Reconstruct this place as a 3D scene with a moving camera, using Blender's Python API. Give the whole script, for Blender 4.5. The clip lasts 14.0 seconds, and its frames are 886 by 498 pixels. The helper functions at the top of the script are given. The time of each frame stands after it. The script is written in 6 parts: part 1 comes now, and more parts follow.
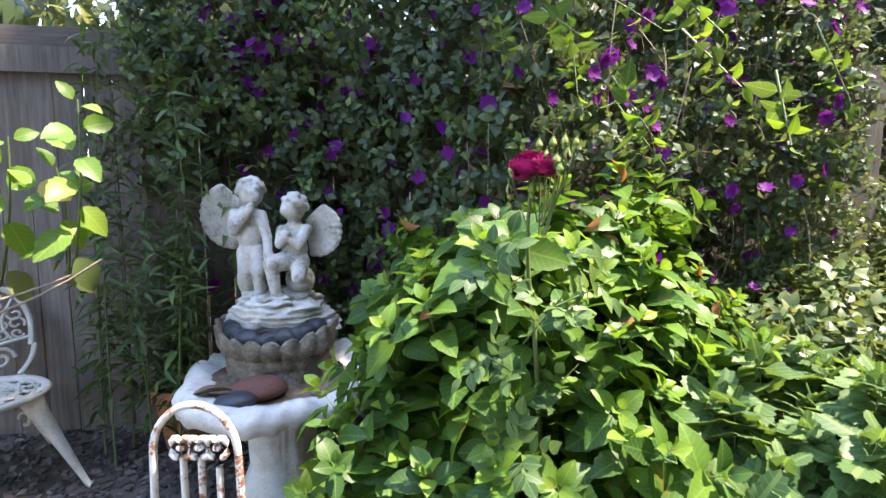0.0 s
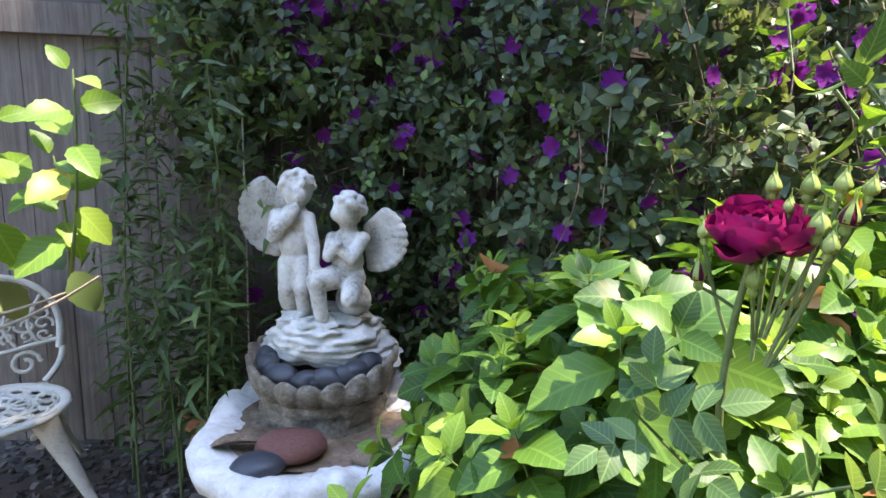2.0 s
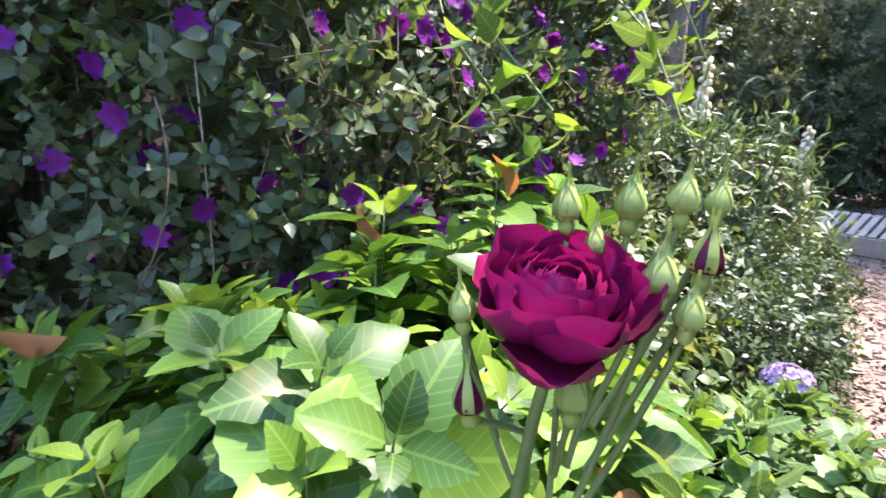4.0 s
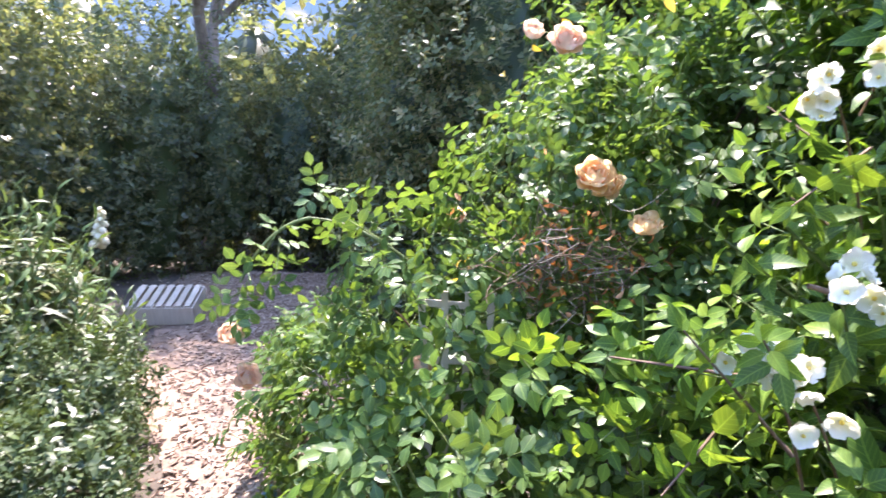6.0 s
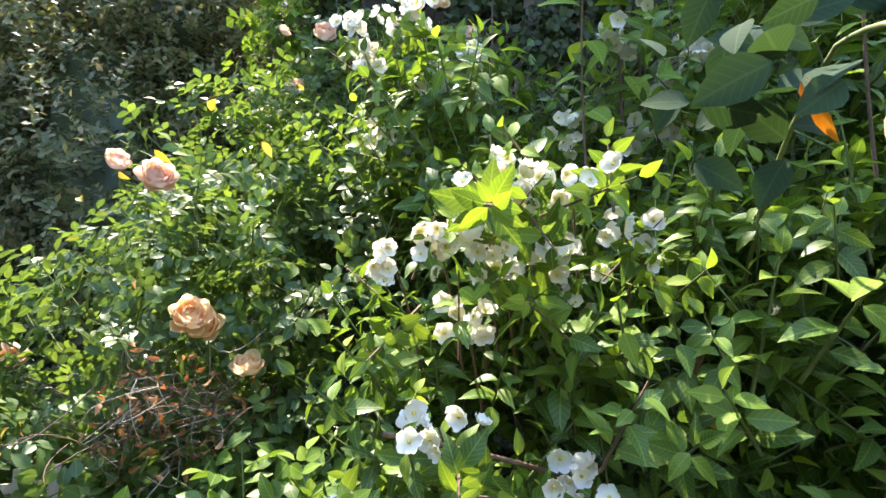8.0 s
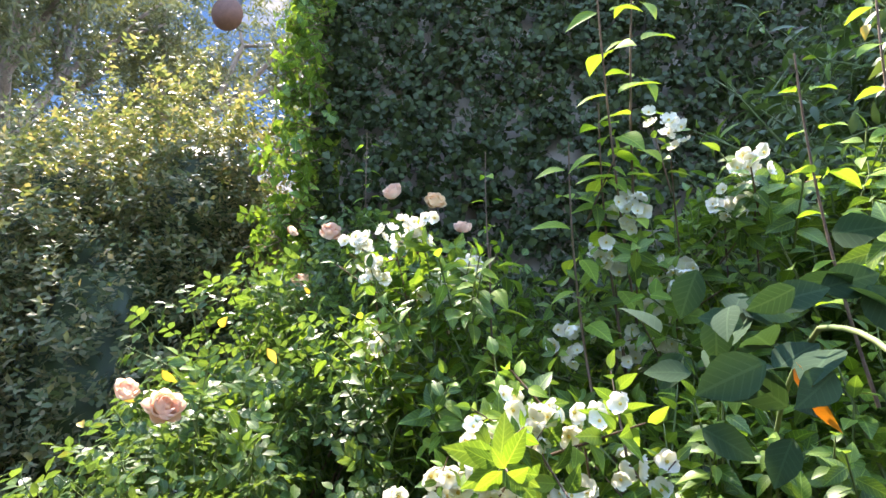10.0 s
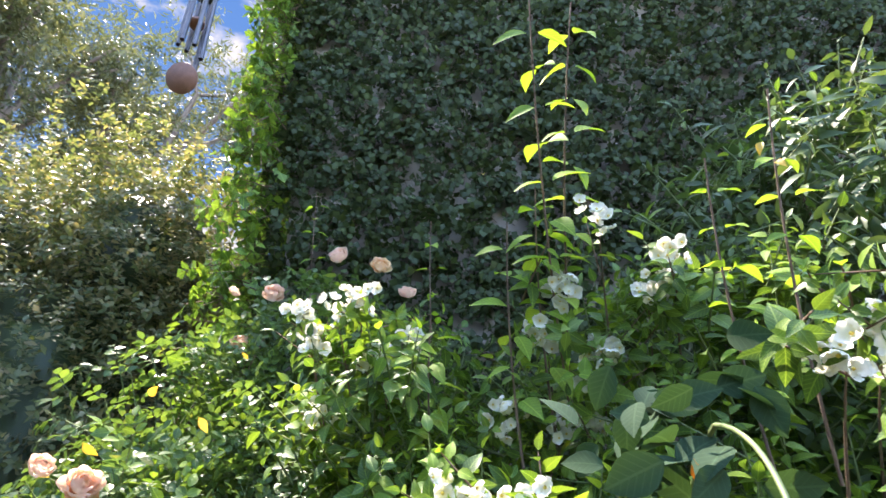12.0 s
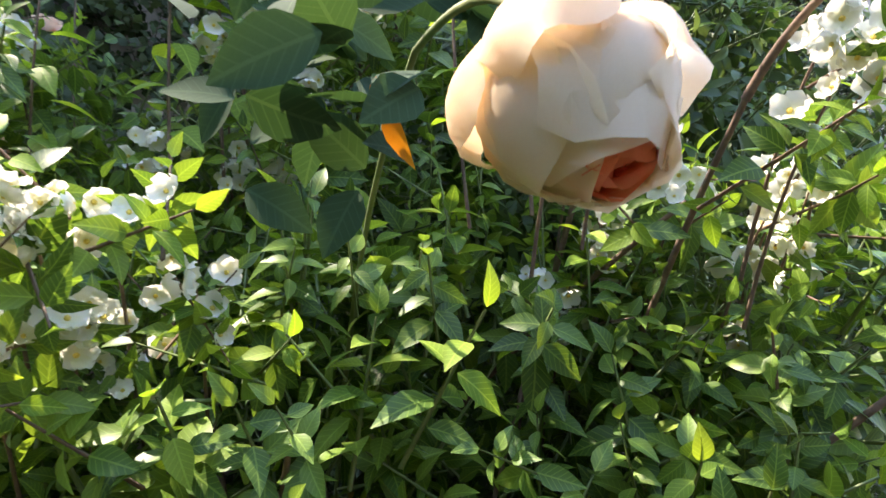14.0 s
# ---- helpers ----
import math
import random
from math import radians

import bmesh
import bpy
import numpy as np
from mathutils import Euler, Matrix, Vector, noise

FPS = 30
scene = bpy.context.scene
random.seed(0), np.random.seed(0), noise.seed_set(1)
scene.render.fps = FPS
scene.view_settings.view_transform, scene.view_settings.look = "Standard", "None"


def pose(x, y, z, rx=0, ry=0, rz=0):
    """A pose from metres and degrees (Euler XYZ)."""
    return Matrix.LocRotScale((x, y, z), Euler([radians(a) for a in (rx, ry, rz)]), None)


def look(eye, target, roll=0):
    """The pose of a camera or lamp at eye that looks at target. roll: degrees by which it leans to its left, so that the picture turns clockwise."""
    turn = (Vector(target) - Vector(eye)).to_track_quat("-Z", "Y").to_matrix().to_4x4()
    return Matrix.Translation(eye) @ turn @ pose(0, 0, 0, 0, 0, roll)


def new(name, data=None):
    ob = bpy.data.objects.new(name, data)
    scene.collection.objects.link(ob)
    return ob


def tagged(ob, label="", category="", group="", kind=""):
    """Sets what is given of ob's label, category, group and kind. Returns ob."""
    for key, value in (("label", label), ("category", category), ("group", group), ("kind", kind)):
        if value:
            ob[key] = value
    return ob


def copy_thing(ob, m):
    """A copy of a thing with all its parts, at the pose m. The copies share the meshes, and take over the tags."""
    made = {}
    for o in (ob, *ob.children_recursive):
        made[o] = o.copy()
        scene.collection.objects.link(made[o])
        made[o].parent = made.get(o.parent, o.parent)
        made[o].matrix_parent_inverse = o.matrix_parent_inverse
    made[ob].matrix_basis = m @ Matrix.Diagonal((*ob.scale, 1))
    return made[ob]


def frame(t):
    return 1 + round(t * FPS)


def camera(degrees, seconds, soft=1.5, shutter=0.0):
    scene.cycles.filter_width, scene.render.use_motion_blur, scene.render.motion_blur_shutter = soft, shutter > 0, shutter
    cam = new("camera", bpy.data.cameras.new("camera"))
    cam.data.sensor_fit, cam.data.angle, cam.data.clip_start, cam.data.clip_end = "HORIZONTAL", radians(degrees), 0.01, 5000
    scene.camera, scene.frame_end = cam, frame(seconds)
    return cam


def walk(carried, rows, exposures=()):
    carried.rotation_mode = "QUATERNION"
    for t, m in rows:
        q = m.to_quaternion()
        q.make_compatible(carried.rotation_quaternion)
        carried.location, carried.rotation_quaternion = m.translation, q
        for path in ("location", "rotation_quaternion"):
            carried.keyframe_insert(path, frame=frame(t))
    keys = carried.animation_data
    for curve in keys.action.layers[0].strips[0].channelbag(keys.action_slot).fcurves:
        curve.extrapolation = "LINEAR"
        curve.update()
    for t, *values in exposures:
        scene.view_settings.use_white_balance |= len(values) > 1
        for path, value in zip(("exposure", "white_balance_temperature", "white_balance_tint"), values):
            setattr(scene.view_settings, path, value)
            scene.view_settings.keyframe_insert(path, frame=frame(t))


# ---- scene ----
cam = camera(76.5, 14.0, shutter=0.15)
METRES, EYE, TILT, LEAN, TURN = 2.6, 1.4, -7.0, 0.0, 0.0
ROWS = [
    (0.0, 0.0, 0.0, 0.0, 0.0, 0.0, -0.0),
    (0.5, 0.0121, 0.0715, 0.0288, 3.12, 0.34, -1.08),
    (1.0, 0.0193, 0.1344, 0.0423, 7.12, -0.65, -2.2),
    (1.5, 0.0041, 0.1859, 0.0604, 9.74, -1.89, -3.06),
    (2.0, -0.0191, 0.2418, 0.0727, 8.37, -3.26, -2.93),
    (4.5, 0.0111, 0.4178, 0.1059, -44.39, -8.85, 4.22),
    (5.0, 0.0479, 0.41, 0.1117, -59.16, -8.16, 4.95),
    (5.5, 0.1321, 0.3708, 0.1277, -75.42, -7.02, 5.72),
    (6.0, 0.1679, 0.3504, 0.1405, -91.97, -6.27, 6.12),
    (6.5, 0.1736, 0.3467, 0.1506, -106.68, -5.53, 6.01),
    (7.0, 0.1778, 0.3383, 0.1537, -118.01, -4.42, 5.42),
    (7.5, 0.1756, 0.3337, 0.166, -125.57, -2.36, 5.1),
    (8.0, 0.1707, 0.3279, 0.1768, -129.81, 0.59, 5.34),
    (8.5, 0.1676, 0.3324, 0.195, -131.55, 4.32, 6.07),
    (9.0, 0.162, 0.3328, 0.2132, -131.4, 8.5, 6.98),
    (11.5, 0.138, 0.3702, 0.2614, -130.88, 23.51, 6.57),
    (12.0, 0.1257, 0.3566, 0.2578, -135.6, 21.26, 6.7),
    (12.5, 0.1173, 0.3226, 0.2395, -141.27, 16.77, 6.88),
    (13.0, 0.1254, 0.294, 0.2185, -147.4, 11.38, 6.72),
    (13.5, 0.1578, 0.243, 0.1952, -154.44, 6.38, 6.51),
    (14.0, 0.1919, 0.1977, 0.177, -163.79, 2.05, 6.02),
]
walk(cam, [(t, pose(0, 0, EYE, TILT, LEAN, TURN) @ pose(METRES * x, METRES * y, METRES * z, 90 + pitch, roll, yaw)) for t, x, y, z, yaw, pitch, roll in ROWS], exposures=[(0.0, 3.3, 6750, 18), (2.2, 3.38, 6700, 17), (4.5, 3.5, 6150, 26), (5.5, 3.65, 6200, 25), (7.0, 3.6, 6600, 22), (8.0, 3.4, 6800, 19), (9.0, 3.45, 6800, 19), (11.5, 3.5, 6600, 19), (12.5, 3.4, 6900, 19), (14.0, 3.25, 7100, 19)])


# ---- light ----
SUN_YAW, SUN_HIGH = 94.0, 64.0
sun_way = Vector((math.sin(radians(SUN_YAW)) * math.cos(radians(SUN_HIGH)), math.cos(radians(SUN_YAW)) * math.cos(radians(SUN_HIGH)), math.sin(radians(SUN_HIGH))))
sun = new("sun", bpy.data.lights.new("sun", "SUN"))
sun.data.energy, sun.data.angle, sun.data.color = 2.1, radians(0.55), (1.0, 0.93, 0.82)
sun.matrix_world = look(sun_way * 40, (0, 0, 0))
world = bpy.data.worlds.new("sky")
scene.world = world
world.use_nodes = True
wn, wl = world.node_tree.nodes, world.node_tree.links
sky = wn.new("ShaderNodeTexSky")
sky.sky_type, sky.sun_disc = "NISHITA", False
sky.dust_density, sky.air_density, sky.ozone_density = 0.4, 1.0, 1.2
sky.sun_elevation, sky.sun_rotation = radians(SUN_HIGH), radians(SUN_YAW)
wl.new(sky.outputs[0], wn["Background"].inputs[0])
wn["Background"].inputs[1].default_value = 0.15

# ---- materials ----
class Nodes:
    """A small helper around one material's node tree."""

    def __init__(self, name):
        self.m = bpy.data.materials.new(name)
        self.m.use_nodes = True
        self.t = self.m.node_tree
        self.n, self.l = self.t.nodes, self.t.links
        self.b = self.n["Principled BSDF"]
        self.out = self.n["Material Output"]
        self.co = self.n.new("ShaderNodeTexCoord")

    def add(self, kind, **ins):
        nd = self.n.new(kind)
        for k, v in ins.items():
            key = int(k[1:]) if k[0] == "i" and k[1:].isdigit() else k
            if isinstance(v, bpy.types.NodeSocket):
                self.l.new(v, nd.inputs[key])
            else:
                nd.inputs[key].default_value = v
        return nd

    def noise(self, scale, detail=4, vec=None, rough=0.6):
        nd = self.add("ShaderNodeTexNoise", Scale=scale, Detail=detail, Roughness=rough)
        self.l.new(vec or self.co.outputs["Object"], nd.inputs["Vector"])
        return nd.outputs[0]

    def ramp(self, fac, stops):
        nd = self.add("ShaderNodeValToRGB", i0=fac)
        el = nd.color_ramp.elements
        while len(el) < len(stops):
            el.new(0.5)
        for e, (p, c) in zip(el, stops):
            e.position = p
            e.color = (*c, 1) if len(c) == 3 else c
        return nd.outputs[0]

    def math(self, op, a, b=0.5):
        nd = self.n.new("ShaderNodeMath")
        nd.operation = op
        for i, v in enumerate((a, b)):
            if isinstance(v, bpy.types.NodeSocket):
                self.l.new(v, nd.inputs[i])
            else:
                nd.inputs[i].default_value = v
        return nd.outputs[0]

    def mix(self, fac, a, b, how="MIX"):
        nd = self.n.new("ShaderNodeMix")
        nd.data_type, nd.blend_type = "RGBA", how
        for i, v in ((0, fac), (6, a), (7, b)):
            if isinstance(v, bpy.types.NodeSocket):
                self.l.new(v, nd.inputs[i])
            else:
                nd.inputs[i].default_value = (*v, 1) if isinstance(v, tuple) and len(v) == 3 else v
        return nd.outputs[2]

    def bump(self, height, strength, distance=0.01):
        nd = self.add("ShaderNodeBump", Strength=strength, Distance=distance, Height=height)
        self.l.new(nd.outputs[0], self.b.inputs["Normal"])
        return nd.outputs[0]

    def base(self, colour, rough=0.7, metal=0.0):
        for k, v in (("Base Color", colour), ("Roughness", rough), ("Metallic", metal)):
            if isinstance(v, bpy.types.NodeSocket):
                self.l.new(v, self.b.inputs[k])
            else:
                self.b.inputs[k].default_value = (*v, 1) if isinstance(v, tuple) and len(v) == 3 else v
        return self.m


def leaf_material(name, dark, mid, light, through_=0.4, rough=0.42, veins=0.0, glow=(1.25, 1.15, 0.55), spots=0.0):
    """A leaf blade: glossy cuticle over green, with light that shines through it."""
    n = Nodes(name)
    dark, mid, light = [(c[0] * 1.22, c[1] * 1.04, c[2] * 1.2) for c in (dark, mid, light)]
    isl = n.n.new("ShaderNodeNewGeometry").outputs["Random Per Island"]
    obr = n.n.new("ShaderNodeObjectInfo").outputs["Random"]
    r = n.math("FRACT", n.math("ADD", isl, obr))
    col = n.ramp(r, [(0.0, dark), (0.55, mid), (1.0, light)])
    blot = n.noise(38, 3)
    col = n.mix(n.math("MULTIPLY", blot, 0.5), col, tuple(c * 0.55 for c in mid))
    if spots:
        col = n.mix(n.ramp(n.noise(9, 2), [(0.66, (0, 0, 0)), (0.72, (spots,) * 3)]), col, (0.30, 0.20, 0.05))
    if veins:
        uv = n.add("ShaderNodeSeparateXYZ", i0=n.co.outputs["UV"])
        off = n.math("ABSOLUTE", n.math("SUBTRACT", uv.outputs[0], 0.5), 0)
        rib = n.math("LESS_THAN", off, 0.03)
        side = n.math("SINE", n.math("MULTIPLY", n.math("SUBTRACT", uv.outputs[1], n.math("MULTIPLY", off, 0.55)), 48.0), 0)
        side = n.math("GREATER_THAN", side, 0.86)
        v = n.math("MAXIMUM", rib, n.math("MULTIPLY", side, 0.55))
        col = n.mix(n.math("MULTIPLY", v, veins), col, tuple(min(1, c * 1.7 + 0.03) for c in light))
        n.bump(v, 0.35, 0.002)
    n.base(col, rough)
    n.b.inputs["Specular IOR Level"].default_value = 0.36
    tr = n.add("ShaderNodeBsdfTranslucent", Color=n.mix(1.0, col, glow, "MULTIPLY"))
    mx = n.add("ShaderNodeMixShader", i0=through_)
    n.l.new(n.b.outputs[0], mx.inputs[1])
    n.l.new(tr.outputs[0], mx.inputs[2])
    n.l.new(mx.outputs[0], n.out.inputs[0])
    return n.m


def petal_material(name, inner, outer, through_=0.35, rough=0.6):
    """A petal: the colour runs along it from its base to its rim, finely streaked."""
    n = Nodes(name)
    uv = n.add("ShaderNodeSeparateXYZ", i0=n.co.outputs["UV"])
    r = n.math("ADD", n.n.new("ShaderNodeNewGeometry").outputs["Random Per Island"], n.n.new("ShaderNodeObjectInfo").outputs["Random"])
    f = n.math("ADD", uv.outputs[1], n.math("MULTIPLY", n.math("SUBTRACT", n.math("FRACT", r, 0), 0.5), 0.35))
    col = n.ramp(f, [(0.1, inner), (0.75, outer)])
    col = n.mix(n.math("MULTIPLY", n.noise(60, 3), 0.25), col, tuple(c * 0.8 for c in inner))
    n.base(col, rough)
    n.b.inputs["Specular IOR Level"].default_value = 0.25
    tr = n.add("ShaderNodeBsdfTranslucent", Color=col)
    mx = n.add("ShaderNodeMixShader", i0=through_)
    n.l.new(n.b.outputs[0], mx.inputs[1])
    n.l.new(tr.outputs[0], mx.inputs[2])
    n.l.new(mx.outputs[0], n.out.inputs[0])
    return n.m


def rough_material(name, stops, scale, rough=0.85, bump=0.5, metal=0.0, fine=6.0, depth=0.01):
    """Colours by a noise at one size, relief by that and a finer one."""
    n = Nodes(name)
    a, b = n.noise(scale, 5), n.noise(scale * fine, 3)
    f = n.math("ADD", n.math("MULTIPLY", a, 0.7), n.math("MULTIPLY", b, 0.3))
    r = n.n.new("ShaderNodeObjectInfo").outputs["Random"]
    f = n.math("ADD", f, n.math("MULTIPLY", n.math("SUBTRACT", r, 0.5), 0.12))
    n.base(n.ramp(f, stops), rough, metal)
    n.bump(f, bump, depth)
    return n.m


def scatter_material(name, stops, rough=0.8):
    """For heaps of small loose pieces: each takes its own colour."""
    n = Nodes(name)
    isl = n.n.new("ShaderNodeNewGeometry").outputs["Random Per Island"]
    col = n.mix(n.math("MULTIPLY", n.noise(60, 3), 0.5), n.ramp(isl, stops), stops[0][1])
    n.base(col, rough)
    n.bump(n.noise(150, 2), 0.4, 0.003)
    return n.m


def wood_material(name, stops, rough=0.85):
    """Weathered boards with grain along z."""
    n = Nodes(name)
    mp = n.add("ShaderNodeMapping", Vector=n.co.outputs["Object"])
    mp.inputs["Scale"].default_value = (1, 1, 0.06)
    r = n.n.new("ShaderNodeObjectInfo").outputs["Random"]
    mp2 = n.add("ShaderNodeVectorMath", i0=mp.outputs[0])
    sc = n.add("ShaderNodeCombineXYZ", X=n.math("MULTIPLY", r, 7.0), Y=n.math("MULTIPLY", r, 3.0), Z=0.0)
    n.l.new(sc.outputs[0], mp2.inputs[1])
    g = n.noise(55, 6, mp2.outputs[0], 0.7)
    big = n.noise(3.0, 3)
    f = n.math("ADD", n.math("MULTIPLY", g, 0.65), n.math("MULTIPLY", big, 0.35))
    f = n.math("ADD", f, n.math("MULTIPLY", n.math("SUBTRACT", r, 0.5), 0.16))
    n.base(n.ramp(f, stops), rough)
    n.bump(g, 0.6, 0.004)
    return n.m


HYD = leaf_material("hydrangea leaf", (0.030, 0.085, 0.014), (0.060, 0.16, 0.020), (0.13, 0.27, 0.030), 0.42, 0.45, 0.24, spots=0.5)
HYD_TIP = leaf_material("young hydrangea leaf", (0.09, 0.21, 0.022), (0.145, 0.30, 0.03), (0.23, 0.38, 0.05), 0.45, 0.42, 0.2)
LOBED = leaf_material("lobed leaf", (0.045, 0.11, 0.03), (0.08, 0.17, 0.045), (0.14, 0.25, 0.06), 0.4, 0.5, 0.35)
CLEM = leaf_material("clematis leaf", (0.065, 0.12, 0.058), (0.10, 0.165, 0.075), (0.16, 0.24, 0.10), 0.45, 0.4)
CLEM_TIP = leaf_material("young clematis leaf", (0.07, 0.15, 0.04), (0.11, 0.21, 0.05), (0.17, 0.30, 0.06), 0.4, 0.45, 0.3)
ROSE_LEAF = leaf_material("rose leaf", (0.045, 0.105, 0.030), (0.070, 0.155, 0.038), (0.13, 0.24, 0.045), 0.48, 0.36, 0.25, spots=0.25)
ROSE_DARK = leaf_material("bluish rose leaf", (0.018, 0.056, 0.022), (0.025, 0.070, 0.026), (0.036, 0.092, 0.030), 0.3, 0.9, 0.2)
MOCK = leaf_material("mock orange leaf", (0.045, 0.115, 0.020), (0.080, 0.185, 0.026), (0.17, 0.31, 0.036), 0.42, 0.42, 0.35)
MOCK_TIP = leaf_material("young mock orange leaf", (0.11, 0.26, 0.02), (0.17, 0.34, 0.03), (0.25, 0.41, 0.045), 0.52, 0.62, 0.35)
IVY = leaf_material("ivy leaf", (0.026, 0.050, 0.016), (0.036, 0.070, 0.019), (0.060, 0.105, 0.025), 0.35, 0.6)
HEDGE = leaf_material("hedge leaf", (0.07, 0.115, 0.065), (0.12, 0.175, 0.09), (0.20, 0.25, 0.125), 0.58, 0.26)
GOLD = leaf_material("golden shrub leaf", (0.075, 0.13, 0.05), (0.15, 0.205, 0.08), (0.31, 0.31, 0.15), 0.45, 0.5)
TREE_LEAF = leaf_material("tree leaf", (0.05, 0.075, 0.035), (0.08, 0.115, 0.05), (0.15, 0.18, 0.09), 0.4, 0.4)
SMALL = leaf_material("pale shrub leaf", (0.05, 0.10, 0.03), (0.10, 0.17, 0.05), (0.24, 0.31, 0.13), 0.35, 0.4)
DARKS = leaf_material("dark shrub leaf and inner shade", (0.03, 0.06, 0.024), (0.045, 0.085, 0.03), (0.07, 0.12, 0.035), 0.25, 0.4)
LANCE = leaf_material("lance leaf", (0.04, 0.09, 0.028), (0.07, 0.14, 0.04), (0.12, 0.21, 0.06), 0.35, 0.45)
GREY = leaf_material("grey green leaf", (0.08, 0.12, 0.06), (0.14, 0.19, 0.09), (0.24, 0.28, 0.15), 0.35, 0.5)
DEAD = leaf_material("withered leaf", (0.22, 0.10, 0.03), (0.36, 0.19, 0.06), (0.50, 0.32, 0.14), 0.35, 0.7, glow=(1.1, 0.9, 0.6))
YELLOWED = leaf_material("yellowed leaf", (0.40, 0.34, 0.05), (0.48, 0.42, 0.07), (0.52, 0.47, 0.14), 0.45, 0.55)
ORANGE = leaf_material("orange leaf", (0.55, 0.22, 0.02), (0.65, 0.30, 0.02), (0.7, 0.42, 0.04), 0.4, 0.6, glow=(1.1, 0.9, 0.5))
STEM = rough_material("green stem", [(0.3, (0.07, 0.12, 0.03)), (0.7, (0.17, 0.20, 0.07))], 20, 0.6, 0.2)
TWIG = rough_material("brown twig", [(0.3, (0.06, 0.035, 0.022)), (0.7, (0.20, 0.13, 0.085))], 25, 0.85, 0.5, depth=0.004)
PALE_TWIG = rough_material("pale bare twig", [(0.3, (0.22, 0.17, 0.12)), (0.7, (0.42, 0.35, 0.26))], 25, 0.8, 0.4, depth=0.004)
BARK = rough_material("tree bark", [(0.3, (0.09, 0.065, 0.05)), (0.7, (0.26, 0.21, 0.17))], 6, 0.9, 0.8, depth=0.03)
BUD = leaf_material("rose bud sepal", (0.17, 0.27, 0.05), (0.24, 0.36, 0.075), (0.32, 0.43, 0.11), 0.2, 0.55)
RED = petal_material("crimson petal", (0.075, 0.002, 0.022), (0.25, 0.007, 0.085), 0.22, 0.5)
PEACH = petal_material("peach petal", (0.93, 0.54, 0.23), (0.95, 0.75, 0.46), 0.55, 0.6)
BLUSH = petal_material("pale blush petal", (0.91, 0.66, 0.34), (0.93, 0.82, 0.64), 0.55, 0.5)
ROSY = petal_material("rosy cream petal", (0.90, 0.55, 0.34), (0.92, 0.70, 0.52), 0.5, 0.55)
CORE = petal_material("coral petal heart", (0.85, 0.22, 0.10), (0.90, 0.36, 0.20), 0.6, 0.6)
WHITE = petal_material("white petal", (0.80, 0.79, 0.56), (0.88, 0.87, 0.79), 0.35, 0.55)
PURPLE = petal_material("purple petal", (0.19, 0.012, 0.17), (0.20, 0.022, 0.27), 0.4, 0.6)
MAUVE = petal_material("mauve floret", (0.28, 0.2, 0.42), (0.42, 0.32, 0.5), 0.3, 0.65)
CREAM = petal_material("cream bell", (0.75, 0.72, 0.45), (0.88, 0.84, 0.68), 0.35, 0.6)
YELLOW = rough_material("yellow stamens", [(0.3, (0.6, 0.42, 0.05)), (0.7, (0.75, 0.6, 0.15))], 80, 0.8, 0.3)
FENCE = wood_material("weathered grey fence board", [(0.25, (0.05, 0.04, 0.033)), (0.5, (0.13, 0.108, 0.09)), (0.75, (0.25, 0.215, 0.18))])
CRATE = wood_material("pale crate wood", [(0.25, (0.36, 0.29, 0.22)), (0.75, (0.62, 0.54, 0.44))])
SOIL = rough_material("dark garden soil", [(0.3, (0.035, 0.026, 0.02)), (0.55, (0.075, 0.058, 0.044)), (0.75, (0.13, 0.105, 0.08))], 2.2, 0.95, 0.9, fine=14, depth=0.02)
CHIPBED = rough_material("trodden bark mulch", [(0.3, (0.12, 0.078, 0.057)), (0.55, (0.24, 0.17, 0.125)), (0.75, (0.36, 0.28, 0.215))], 3.5, 0.95, 0.9, fine=14, depth=0.02)
CHIP = scatter_material("wood chips", [(0.0, (0.10, 0.06, 0.042)), (0.4, (0.25, 0.17, 0.125)), (0.8, (0.40, 0.30, 0.23)), (1.0, (0.56, 0.46, 0.37))])
GRAVEL = scatter_material("dark gravel", [(0.0, (0.03, 0.026, 0.022)), (0.6, (0.075, 0.064, 0.055)), (1.0, (0.2, 0.175, 0.15))])
PLASTER = rough_material("painted house wall", [(0.3, (0.25, 0.21, 0.17)), (0.7, (0.36, 0.31, 0.26))], 3, 0.9, 0.4)
REDSTONE = rough_material("reddish brown stone", [(0.3, (0.07, 0.028, 0.020)), (0.7, (0.17, 0.065, 0.045))], 10, 0.8, 0.4, depth=0.004)
PINK_CLAY = rough_material("terracotta", [(0.3, (0.33, 0.115, 0.055)), (0.7, (0.52, 0.22, 0.11))], 14, 0.85, 0.35, depth=0.003)
STONE = rough_material("white cast stone", [(0.27, (0.20, 0.17, 0.13)), (0.42, (0.50, 0.47, 0.41)), (0.60, (0.65, 0.63, 0.58))], 14, 0.88, 0.7, depth=0.006)
MOSSY = rough_material("stained cast stone", [(0.32, (0.055, 0.043, 0.028)), (0.5, (0.17, 0.14, 0.10)), (0.72, (0.42, 0.38, 0.31))], 12, 0.9, 0.8, depth=0.012)
PEBBLE = rough_material("dark polished pebble", [(0.3, (0.020, 0.022, 0.027)), (0.7, (0.055, 0.058, 0.068))], 12, 0.45, 0.2, depth=0.003)
RUSTBED = rough_material("brown basin deposit", [(0.3, (0.10, 0.062, 0.038)), (0.5, (0.21, 0.145, 0.09)), (0.7, (0.40, 0.34, 0.26))], 14, 0.7, 0.6)
